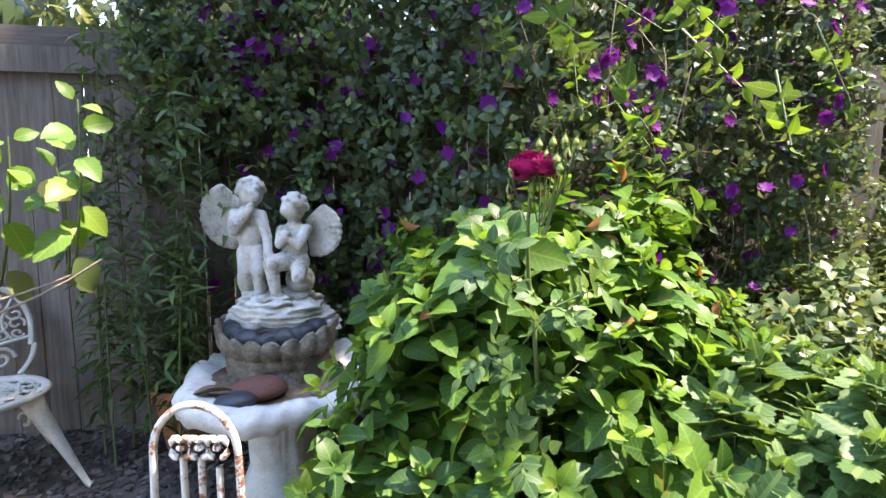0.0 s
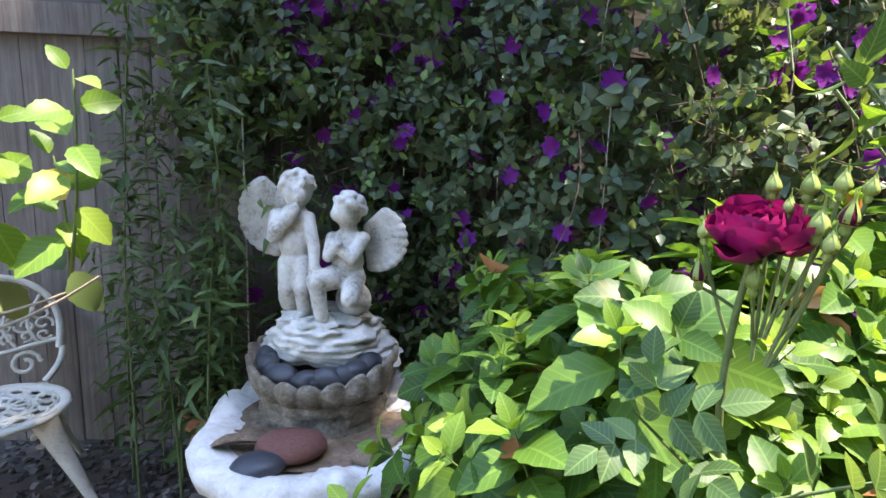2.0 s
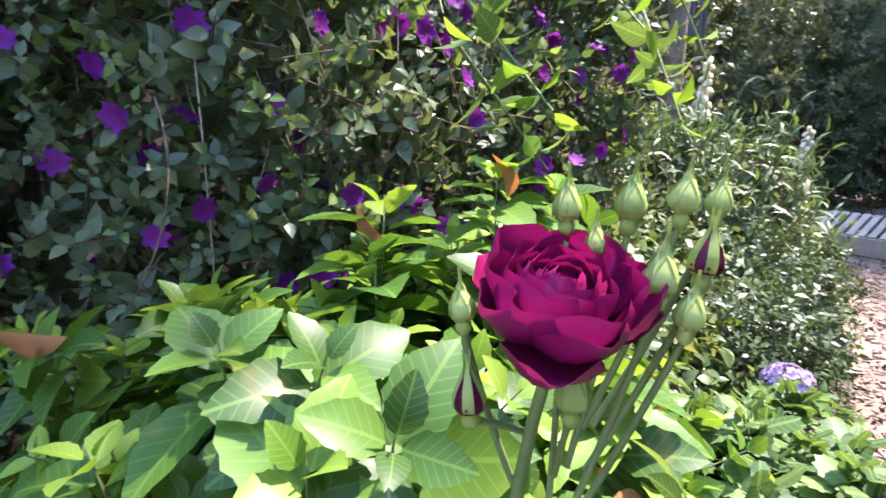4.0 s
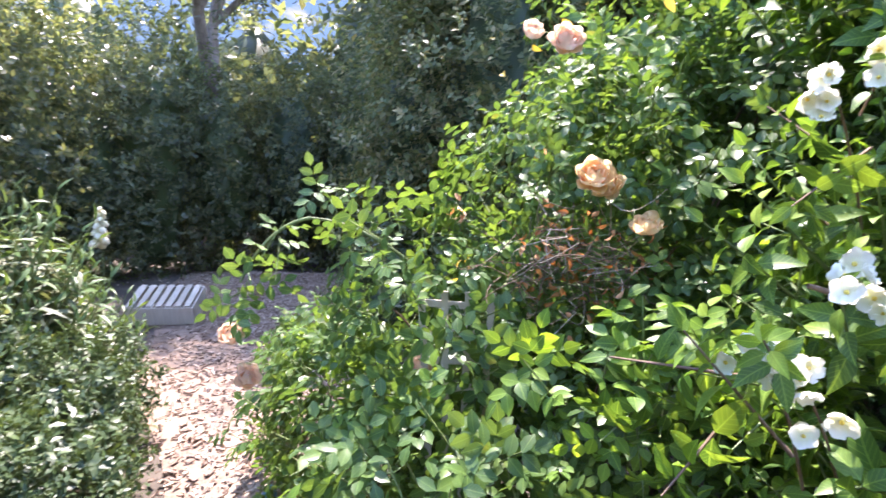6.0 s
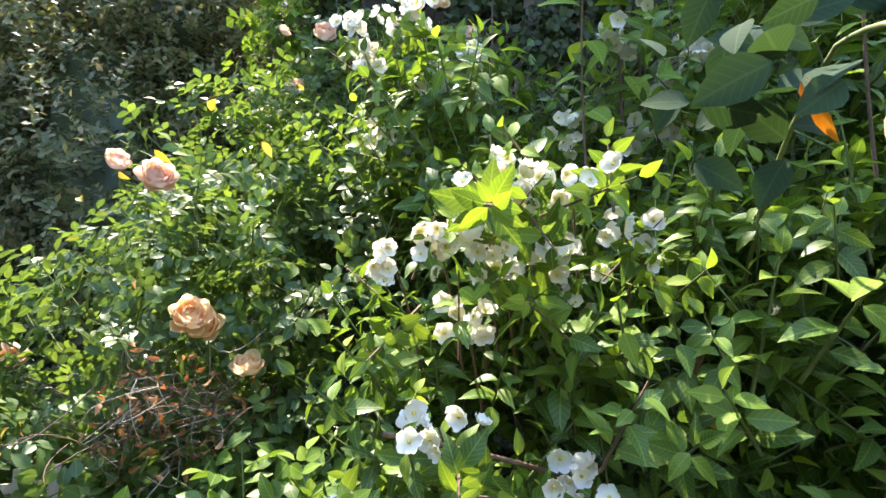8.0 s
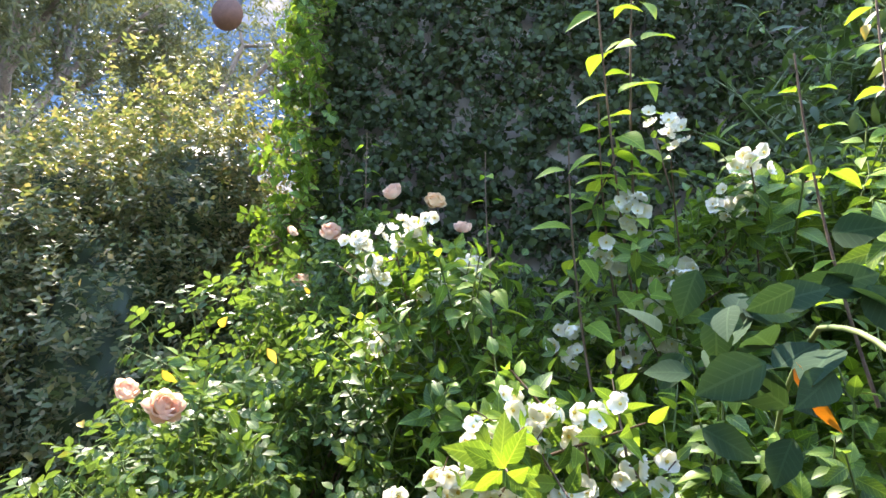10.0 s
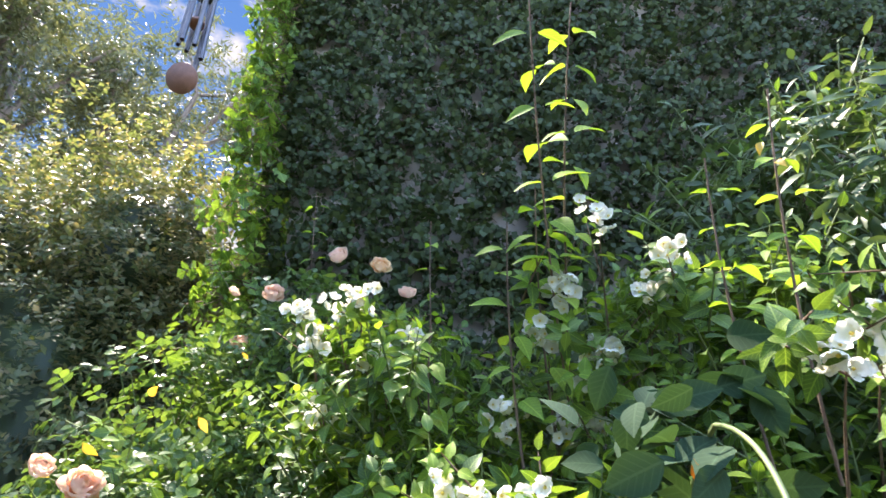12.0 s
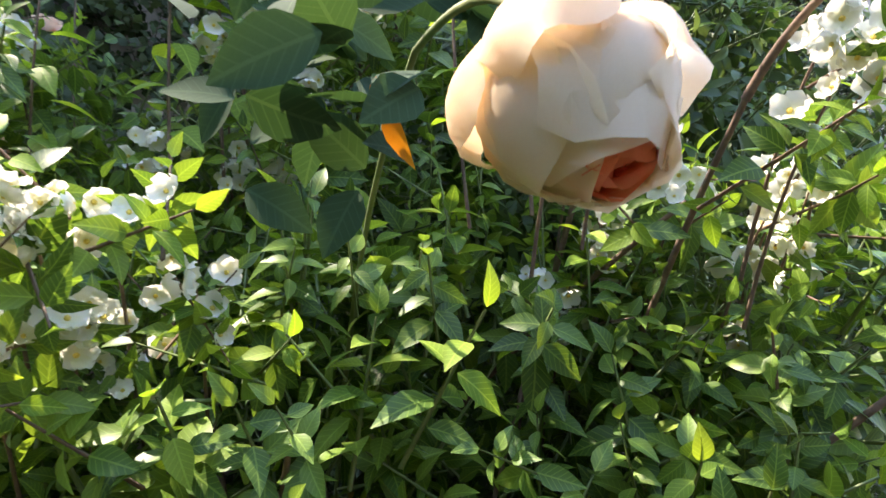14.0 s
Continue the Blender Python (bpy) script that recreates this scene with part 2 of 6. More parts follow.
ALU = rough_material("chalky white painted metal", [(0.3, (0.24, 0.22, 0.17)), (0.45, (0.44, 0.42, 0.35)), (0.7, (0.56, 0.54, 0.47))], 18, 0.65, 0.35, depth=0.003)
PEEL = rough_material("peeling white paint on rusty iron", [(0.40, (0.25, 0.09, 0.045)), (0.47, (0.40, 0.2, 0.12)), (0.5, (0.72, 0.68, 0.6)), (0.7, (0.78, 0.74, 0.68))], 26, 0.75, 0.7, depth=0.003)
METAL = rough_material("dark grey aluminium tube", [(0.3, (0.05, 0.05, 0.055)), (0.7, (0.11, 0.11, 0.115))], 30, 0.45, 0.1, metal=0.5)
DISK = rough_material("brown wooden disk", [(0.3, (0.16, 0.07, 0.045)), (0.7, (0.27, 0.13, 0.085))], 40, 0.6, 0.3, depth=0.003)
GUTTER = rough_material("dull brown gutter paint", [(0.3, (0.15, 0.13, 0.11)), (0.7, (0.24, 0.21, 0.18))], 8, 0.6, 0.2, depth=0.003)
STRING = rough_material("grey cord", [(0.3, (0.2, 0.18, 0.15)), (0.7, (0.35, 0.32, 0.28))], 60, 0.9, 0.3, depth=0.002)
BLUE = rough_material("blue glazed ceramic", [(0.3, (0.06, 0.16, 0.24)), (0.7, (0.14, 0.28, 0.36))], 20, 0.3, 0.1)

# ---- mesh tools ----
rng = np.random.default_rng(7)


def mesh_of(name, verts, faces, material, smooth=True, uvs=None):
    """A mesh from arrays; faces is (N, 3) or (N, 4) or a list."""
    me = bpy.data.meshes.new(name)
    if isinstance(faces, np.ndarray):
        k = faces.shape[1]
        me.vertices.add(len(verts))
        me.vertices.foreach_set("co", np.ascontiguousarray(verts, np.float32).ravel())
        me.loops.add(faces.size)
        me.loops.foreach_set("vertex_index", np.ascontiguousarray(faces, np.int32).ravel())
        me.polygons.add(len(faces))
        me.polygons.foreach_set("loop_start", np.arange(0, faces.size, k, dtype=np.int32))
        me.update(calc_edges=True)
        if uvs is not None:
            layer = me.uv_layers.new(name="UVMap")
            layer.data.foreach_set("uv", np.ascontiguousarray(uvs[faces.ravel()], np.float32).ravel())
    else:
        me.from_pydata([tuple(v) for v in verts], [], [tuple(f) for f in faces])
    me.polygons.foreach_set("use_smooth", np.full(len(me.polygons), smooth))
    me.materials.append(material)
    me.validate()
    return me


def put(name, me, parent=None, label=""):
    ob = new(name, me)
    ob.parent = parent
    return tagged(ob, label)


def part(name, bm, material, parent=None, label="", smooth=False):
    me = bpy.data.meshes.new(name)
    bm.to_mesh(me)
    bm.free()
    me.materials.append(material)
    me.polygons.foreach_set("use_smooth", np.full(len(me.polygons), smooth))
    return put(name, me, parent, label)


def thing(name, label, category, place=(0, 0, 0), group="", kind="", turn=0):
    ob = new(name)
    ob.empty_display_size = 0.1
    ob.matrix_world = pose(*place, 0, 0, turn)
    return tagged(ob, label, category, group, kind)


def box(bm, size, m, bevel=0.0):
    made = bmesh.ops.create_cube(bm, size=1.0, matrix=m @ Matrix.Diagonal((*size, 1)))
    if bevel:
        edges = {e for v in made["verts"] for e in v.link_edges}
        bmesh.ops.bevel(bm, geom=list(edges), offset=bevel, segments=2, profile=0.7, affect="EDGES")
    return bm


def tubes(paths, sides=5):
    """Verts and quad faces of round tubes; paths: lists of (point, radius)."""
    vs, fs, base = [], [], 0
    ring = np.linspace(0, 2 * np.pi, sides, endpoint=False)
    for pts in paths:
        p = np.array([q[0] for q in pts], float)
        r = np.array([q[1] for q in pts], float)
        d = np.gradient(p, axis=0)
        d /= np.linalg.norm(d, axis=1)[:, None] + 1e-9
        ref = np.array((0.31, 0.87, 0.38)) if abs(d[0] @ np.array((0, 0, 1.0))) > 0.9 else np.array((0, 0, 1.0))
        a = np.cross(d, ref)
        a /= np.linalg.norm(a, axis=1)[:, None] + 1e-9
        b = np.cross(d, a)
        v = p[:, None] + r[:, None, None] * (np.cos(ring)[None, :, None] * a[:, None] + np.sin(ring)[None, :, None] * b[:, None])
        vs.append(v.reshape(-1, 3))
        n = len(p)
        i = np.arange(n - 1)[:, None] * sides + np.arange(sides)[None]
        j = np.arange(n - 1)[:, None] * sides + (np.arange(sides)[None] + 1) % sides
        fs.append((base + np.stack([i, j, j + sides, i + sides], -1)).reshape(-1, 4))
        base += n * sides
    return np.concatenate(vs), np.concatenate(fs)


def tube_part(name, paths, material, parent, sides=5, label=""):
    v, f = tubes(paths, sides)
    return put(name, mesh_of(name, v, f, material), parent, label)


def arc(a, b, sag=(0, 0, 0), r0=0.005, r1=0.003, n=7):
    """A bowed stem from a to b as (point, radius) pairs."""
    a, b, s = np.array(a, float), np.array(b, float), np.array(sag, float)
    return [(a + (b - a) * u + s * 4 * u * (1 - u), r0 + (r1 - r0) * u) for u in np.linspace(0, 1, n)]


def blade(rows=5, width=0.5, peak=0.45, fold=0.25, curl=0.25, teeth=0.0, tip=1.0):
    """A leaf of length 1 along y with its face up: verts, tris, uvs."""
    ts = np.linspace(0, 1, rows)
    verts, uvs = [], []
    k = math.log(0.5) / math.log(peak)
    for i, t in enumerate(ts):
        w = width / 2 * max(0.0, math.sin(math.pi * min(1, t) ** k)) ** tip
        if teeth and 0 < i < rows - 1:
            w *= 1 + teeth * (1 if i % 2 else -1)
        z = -curl * t * t
        if 0 < i < rows - 1:
            verts += [(-w, t, z + fold * w), (0, t, z), (w, t, z + fold * w)]
            uvs += [(0.5 - w / width, t), (0.5, t), (0.5 + w / width, t)]
        else:
            verts.append((0, t, z))
            uvs.append((0.5, t))
    f = [(0, 2, 1), (0, 3, 2)]
    for i in range(rows - 3):
        a = 1 + 3 * i
        f += [(a, a + 1, a + 4), (a, a + 4, a + 3), (a + 1, a + 2, a + 5), (a + 1, a + 5, a + 4)]
    a, e = 1 + 3 * (rows - 3), len(verts) - 1
    f += [(a, a + 1, e), (a + 1, a + 2, e)]
    return np.array(verts), np.array(f), np.array(uvs)


def spread(template, mats):
    """The template at each of the (N, 4, 4) poses, as one set of arrays."""
    v, f, uv = template
    h = np.concatenate([v, np.ones((len(v), 1))], 1)
    out = np.einsum("nij,vj->nvi", mats, h)[..., :3].reshape(-1, 3)
    faces = (f[None] + (np.arange(len(mats)) * len(v))[:, None, None]).reshape(-1, f.shape[1])
    return out, faces, np.tile(uv, (len(mats), 1))


def frames(axis, spin, size, at):
    """Poses whose z lies along axis, turned about it by spin: (N, 4, 4)."""
    d = axis / (np.linalg.norm(axis, axis=1)[:, None] + 1e-9)
    ref = np.where(np.abs(d[:, 2:3]) > 0.95, np.array([[1.0, 0, 0]]), np.array([[0, 0, 1.0]]))
    x = np.cross(ref, d)
    x /= np.linalg.norm(x, axis=1)[:, None] + 1e-9
    y = np.cross(d, x)
    c, s = np.cos(spin)[:, None], np.sin(spin)[:, None]
    m = np.zeros((len(d), 4, 4))
    sz = np.asarray(size).reshape(-1, 1) * np.ones((len(d), 1))
    m[:, :3, 0], m[:, :3, 1], m[:, :3, 2] = (c * x + s * y) * sz, (c * y - s * x) * sz, d * sz
    m[:, :3, 3], m[:, 3, 3] = at, 1
    return m


def M4(m):
    return np.array(m, float)


def leaf_pose(h, phi, lift, size, roll=0.0, out=0.0):
    """A leaf on a shoot along z: at height h, turned to phi, lifted by lift degrees."""
    return M4(Matrix.Rotation(phi, 4, "Z") @ Matrix.Translation((0, out, h)) @ Matrix.Rotation(radians(lift), 4, "X") @ Matrix.Rotation(roll, 4, "Y") @ Matrix.Diagonal((size, size, size, 1)))


def shoot(kind, seed):
    """Leaf poses on one shoot of length about 1, and which of them are young: (n, 4, 4), (n,)."""
    r = random.Random(seed)
    ms, young = [], []
    if kind == "rosette":
        for i, (h, lift, size) in enumerate([(0.0, 2, 1.0), (0.25, 8, 1.05), (0.5, 20, 0.9), (0.7, 38, 0.62), (0.8, 60, 0.42)]):
            for k in range(2):
                ms.append(leaf_pose(h, i * 1.57 + k * 3.14 + r.uniform(-0.3, 0.3), lift + r.uniform(-16, 12), size * r.uniform(0.8, 1.1), r.uniform(-0.3, 0.3), 0.06))
                young.append(i > 2)
    elif kind == "pairs":
        n = r.choice((4, 5, 6))
        for i in range(n):
            for k in range(2):
                s = 0.42 * (1 - 0.5 * (i / n)) * r.uniform(0.75, 1.15)
                ms.append(leaf_pose(0.1 + 0.85 * i / n, i * 1.57 + k * 3.14 + r.uniform(-0.5, 0.5), r.uniform(-15, 40), s, r.uniform(-0.5, 0.5), 0.03))
                young.append(i > n - 3)
        ms.append(leaf_pose(0.97, r.uniform(0, 6), 75, 0.25))
        young.append(True)
    elif kind == "pinnate":
        n = r.choice((3, 4))
        for i in range(n):
            phi, h = i * 2.4 + r.uniform(-0.4, 0.4), 0.15 + 0.75 * i / n
            rach = M4(Matrix.Rotation(phi, 4, "Z") @ Matrix.Translation((0, 0, h)) @ Matrix.Rotation(radians(r.uniform(0, 45)), 4, "X"))
            ln = r.uniform(0.5, 0.7)
            for y, a in ((0.35, 62), (0.35, -62), (0.68, 55), (0.68, -55), (0.95, 0)):
                lm = M4(Matrix.Translation((0, y * ln, 0)) @ Matrix.Rotation(radians(a + r.uniform(-12, 12)), 4, "Z") @ Matrix.Rotation(r.uniform(-0.35, 0.25), 4, "X") @ Matrix.Rotation(r.uniform(-0.3, 0.3), 4, "Y") @ Matrix.Diagonal((0.3, 0.3, 0.3, 1)))
                ms.append(rach @ lm)
                young.append(i == n - 1 and n == 4)
    elif kind == "tuft":
        for i in range(8):
            ms.append(leaf_pose(0.1 + 0.10 * i, i * 2.4 + r.uniform(-0.4, 0.4), r.uniform(-10, 55), r.uniform(0.3, 0.5), r.uniform(-0.6, 0.6)))
            young.append(i > 6)
    return np.array(ms), np.array(young)


def stick(kind):
    """Thin stem under one shoot: a three-sided tube along z."""
    v, f = tubes([[((0, 0, -0.25), 0.022), ((0, 0, 0.95), 0.010)]], 3)
    return v, f, np.zeros((len(v), 2))


def shell(blobs, count, low=0.72, high=1.05, lumps=0.22, floor_z=0.04, keep=None):
    """Points near the outside of a cluster of ellipsoids (x, y, z, rx, ry, rz), and the way out at each."""
    b = np.array(blobs, float)
    area = (b[:, 3] * b[:, 4] + b[:, 4] * b[:, 5] + b[:, 3] * b[:, 5])
    which = rng.choice(len(b), count * 3, p=area / area.sum())
    d = rng.normal(size=(count * 3, 3))
    d /= np.linalg.norm(d, axis=1)[:, None]
    c = b[which]
    k = np.array([noise.noise((*(q[:3] * 3 + w),)) for q, w in zip(c[:, :3] + d * c[:, 3:], which * 0.0)])
    f = rng.uniform(low, high, count * 3) * (1 + lumps * k)
    p = c[:, :3] + d * c[:, 3:] * f[:, None]
    out = d / c[:, 3:]
    out /= np.linalg.norm(out, axis=1)[:, None]
    ok = p[:, 2] > floor_z
    for i, e in enumerate(b):
        ok &= ~((np.sum(((p - e[:3]) / e[3:]) ** 2, axis=1) < (low * 0.8) ** 2) & (which != i))
    if keep is not None:
        ok &= keep(p)
    p, out = p[ok][:count], out[ok][:count]
    return p, out


def foliage(owner, kind, at, axis, size, leaf, material, young=None, name="foliage", stems=STEM, single=None, limit=250, keep_young=1.0, fine=None):
    """Clothes a plant in shoots. Leaves in the box single (x0, y0, z0, x1, y1, z1) become parts of their own."""
    groups, dark, light, sticks = 7, [], [], []
    pick = rng.integers(0, groups, len(at))
    spin = rng.uniform(0, 6.28, len(at))
    sz = np.asarray(size) * rng.uniform(0.75, 1.25, len(at))
    m = frames(axis, spin, sz, at)
    for g in range(groups):
        lm, yg = shoot(kind, g + 11)
        mm = m[pick == g]
        if not len(mm):
            continue
        full = np.einsum("nij,kjl->nkil", mm, lm)
        if young is None:
            dark.append(full.reshape(-1, 4, 4))
        else:
            fresh = rng.random(len(mm)) < keep_young
            yy = yg[None, :] & fresh[:, None]
            dark.append(full[~yy].reshape(-1, 4, 4))
            light.append(full[yy].reshape(-1, 4, 4))
    for mats, mat, nm in ((dark, material, "leaf"), (light, young, "young_leaf")):
        if not mats:
            continue
        mats = np.concatenate(mats)
        if single is not None:
            q = mats[:, :3, 3]
            s = np.array(single, float)
            inside = np.nonzero(np.all((q > s[:3]) & (q < s[3:]), axis=1))[0][:limit]
            if len(inside):
                one = fine or leaf
                me = mesh_of(nm, one[0], one[1], mat, True, one[2])
                for i in inside:
                    o = put(nm, me, owner)
                    o.matrix_world = Matrix(mats[i])
                mats = np.delete(mats, inside, 0)
        if len(mats):
            v, f, uv = spread(leaf, mats)
            o = put(name if nm == "leaf" else "young_foliage", mesh_of(name, v, f, mat, True, uv), owner)
            tagged(o, kind="stuff")
    if stems is not None:
        v, f, uv = spread(stick(kind), m)
        tagged(put("stemwork", mesh_of("stemwork", v, f, stems), owner), kind="stuff")


def upward(out, up=0.5, jitter=0.35):
    a = out * 0.7 + np.array((0, 0, up)) + rng.normal(size=out.shape) * jitter
    return a / np.linalg.norm(a, axis=1)[:, None]


LEAF_OVAL = blade(4, 0.62, 0.42, 0.22, 0.28, 0.05)
LEAF_HYD = blade(11, 0.66, 0.45, 0.28, 0.30, 0.055, 0.8)
LEAF_ROSE = blade(4, 0.62, 0.48, 0.22, 0.18, 0.0, 0.75)
LEAF_MOCK = blade(6, 0.52, 0.40, 0.26, 0.35, 0.0)
LEAF_LANCE = blade(4, 0.22, 0.4, 0.3, 0.45)
LEAF_SMALL = blade(3, 0.5, 0.5, 0.2, 0.2)
LEAF_BIG = blade(12, 0.64, 0.44, 0.22, 0.22, 0.025, 0.95)
LEAF_GLOSSY = blade(5, 0.36, 0.42, 0.25, 0.45)
LEAF_OVAL_FINE = blade(8, 0.62, 0.42, 0.22, 0.28, 0.02)
LEAF_MOCK_FINE = blade(10, 0.54, 0.40, 0.26, 0.35, 0.02)
LEAF_FINE = blade(3, 0.24, 0.45, 0.2, 0.3)
LEAF_IVY = blade(3, 0.95, 0.38, 0.12, 0.25)


def petal(width=1.0, cup=0.35, flare=0.25, n=5, ruffle=0.04, point=0.0):
    """A petal of length 1 growing up z from its base, its face to -y, bowed round z: verts, tris, uvs."""
    vs, fs, uv = [], [], []
    for i in range(n):
        t = i / (n - 1)
        w = width * (0.28 + 0.72 * math.sin(math.pi * (0.12 + 0.62 * t)))
        w *= 1 - point * t ** 4
        for k in range(n):
            s = k / (n - 1) * 2 - 1
            y = cup * math.sin(math.pi * min(1, t * 0.9)) - flare * t ** 3 - cup * 0.9 * s * s * w + ruffle * math.sin(5 * s + 9 * t) * t
            vs.append((s * w / 2, y, t * (1 - 0.20 * s ** 4 * t) + 0.03 * ruffle * 20 * math.sin(7 * s + 2) * t * t * 0.5))
            uv.append((k / (n - 1), t))
    for i in range(n - 1):
        for k in range(n - 1):
            a = i * n + k
            fs += [(a, a + 1, a + n + 1), (a, a + n + 1, a + n)]
    return np.array(vs), np.array(fs), np.array(uv)


def bloom_poses(rings, seed):
    """Poses for a rose's petals. rings: (count, lean degrees, size, distance from the middle, height)."""
    r = random.Random(seed)
    made = []
    for j, (n, lean, size, dist, h) in enumerate(rings):
        for i in range(n):
            phi = 6.2832 * i / n + j * 0.7 + r.uniform(-0.2, 0.2)
            m = Matrix.Rotation(phi, 4, "Z") @ Matrix.Translation((0, dist, h)) @ Matrix.Rotation(-radians(lean + r.uniform(-7, 7)), 4, "X") @ Matrix.Diagonal((size * r.uniform(0.9, 1.1),) * 3 + (1,))
            made.append(M4(m))
    return np.array(made)


ROSE_RINGS = [(3, -14, 0.55, 0.06, 0.16), (4, -8, 0.62, 0.12, 0.13), (5, 2, 0.70, 0.18, 0.09), (6, 14, 0.78, 0.22, 0.05), (6, 30, 0.85, 0.24, 0.02), (5, 52, 0.85, 0.22, 0.0)]
TIGHT_RINGS = [(4, -14, 0.50, 0.06, 0.22), (5, -6, 0.60, 0.13, 0.16), (6, 3, 0.70, 0.20, 0.10), (6, 14, 0.80, 0.25, 0.05), (6, 30, 0.84, 0.26, 0.0)]


def bloom(owner, at, axis, size, material, core=None, rings=ROSE_RINGS, parts=False, seed=1, name="rose_bloom", label="", wide=0.95, flare=-0.12):
    """A rose of about size metres across; the outer petals as parts where asked."""
    base = frames(np.array([axis], float), np.array([seed * 1.3]), np.array([size * 0.72]), np.array([at], float))[0]
    pm = np.einsum("ij,njk->nik", base, bloom_poses(rings, seed))
    tp = petal(wide, 0.30, flare, 9 if parts else 5, 0.05)
    inner = sum(q[0] for q in rings[:2])
    v, f, uv = spread(tp, pm[:1] if parts else pm[:inner] if core else pm)
    o = put(name, mesh_of(name, v, f, core or material, True, uv), owner, label)
    if parts:
        me = mesh_of("petal", tp[0], tp[1], material, True, tp[2])
        heart = mesh_of("inner_petal", tp[0], tp[1], core or material, True, tp[2])
        for q in pm[1:inner]:
            put("inner_petal", heart, o).matrix_world = Matrix(q)
        for q in pm[inner:]:
            put("petal", me, o).matrix_world = Matrix(q)
    elif core:
        v, f, uv = spread(tp, pm[inner:])
        put("petals", mesh_of("petals", v, f, material, True, uv), o)
    return o


def flowers(owner, at, axis, size, petals, template, material, name, lean=62, eye=None):
    """Small open flowers, one object each, sharing one mesh."""
    ms = np.array([M4(Matrix.Rotation(6.2832 * i / petals, 4, "Z") @ Matrix.Rotation(-radians(lean + (i % 2) * 9), 4, "X")) for i in range(petals)])
    v, f, uv = spread(template, ms)
    me = mesh_of(name, v, f, material, True, uv)
    if eye is not None:
        bm = bmesh.new()
        bm.from_mesh(me)
        n0 = len(bm.faces)
        bmesh.ops.create_icosphere(bm, subdivisions=1, radius=0.16, matrix=Matrix.Translation((0, 0, 0.08)))
        bm.faces.ensure_lookup_table()
        for q in bm.faces[n0:]:
            q.material_index = 1
        bm.to_mesh(me)
        bm.free()
        me.materials.append(eye)
    m = frames(np.asarray(axis, float), rng.uniform(0, 6, len(at)), np.asarray(size) * rng.uniform(0.8, 1.2, len(at)), np.asarray(at, float))
    for q in m:
        put(name, me, owner).matrix_world = Matrix(q)


def lathe(profile, n, wave):
    """Rings of points (radius, height) turned about z; wave(i, angle, r, z) may shift them."""
    vs, fs = [], []
    for i, (r, z) in enumerate(profile):
        for k in range(n):
            a = 6.2832 * k / n
            r2, z2 = wave(i, a, r, z)
            vs.append((r2 * math.cos(a), r2 * math.sin(a), z2))
    for i in range(len(profile) - 1):
        for k in range(n):
            j = (k + 1) % n
            fs.append((i * n + k, i * n + j, (i + 1) * n + j, (i + 1) * n + k))
    return np.array(vs), np.array(fs)


def rosebud(owner, at, axis, size, opening=False):
    """A closed bud: a swollen hip, a pointed body and five long sepals drawn out to fine tips."""
    base = frames(np.array([axis], float), np.array([0.3]), np.array([size]), np.array([at], float))[0]
    prof = [(0.0, -0.62), (0.14, -0.60), (0.28, -0.42), (0.30, -0.22), (0.24, -0.06), (0.42, 0.08), (0.50, 0.28), (0.47, 0.52), (0.34, 0.82), (0.16, 1.12), (0.0, 1.40)]
    v, f = lathe(prof, 12, lambda i, a, r, z: (r * (1 + 0.05 * math.sin(a * 5)), z))
    v = v @ base[:3, :3].T + base[:3, 3]
    o = put("rose_bud", mesh_of("rose_bud", v, f, BUD), owner, "bud breaking crimson between its sepals" if opening else "")
    if opening:
        v, f = lathe([(1.07 * r, z) for r, z in prof[5:]], 12, lambda i, a, r, z: (r * (1 + 0.04 * math.sin(a * 3)), z))
        put("petal_tip", mesh_of("petal_tip", v @ base[:3, :3].T + base[:3, 3], f, RED), o, "furled crimson petals")
    for k in range(5):
        vs, fs, uv = [], [], []
        for i in range(9):
            t = i / 8
            z = -0.05 + 2.05 * t
            r = float(np.interp(z, [q[1] for q in prof], [q[0] for q in prof])) + (0.12 * t if opening else 0) + 0.03 + (0.10 * (t - 0.75) if t > 0.75 and k % 2 else 0)
            w = (0.24 if opening else 0.46) * math.sin(math.pi * min(1, 0.22 + 0.5 * t)) * max(0.03, 1 - t / 0.78) ** 0.6 + 0.012
            for c in (-1, 0, 1):
                vs.append((c * w, math.sqrt(max(r * r - (c * w * 0.8) ** 2, 0.0)), z))
                uv.append((0.5 + 0.5 * c, t))
        for i in range(8):
            for c in range(2):
                q = 3 * i + c
                fs += [(q, q + 1, q + 4), (q, q + 4, q + 3)]
        turn = base @ M4(Matrix.Rotation(1.2566 * k, 4, "Z"))
        vs = np.array(vs) @ turn[:3, :3].T + turn[:3, 3]
        put("sepal", mesh_of("sepal", vs, np.array(fs), BUD, True, np.array(uv)), o)
    return o


FULL_RINGS = [(5, -14, 0.32, 0.04, 0.26), (6, -6, 0.38, 0.09, 0.24), (7, 3, 0.44, 0.14, 0.20), (7, 9, 0.52, 0.19, 0.15), (7, 16, 0.60, 0.23, 0.10), (6, 24, 0.72, 0.26, 0.04), (5, 34, 0.82, 0.27, 0.0), (3, 62, 0.80, 0.24, -0.02)]


# ---- ground ----
def ground_height(x, y):
    return 0.025 * noise.noise((x * 0.9, y * 0.9, 0.3)) + 0.012 * noise.noise((x * 4, y * 4, 2))


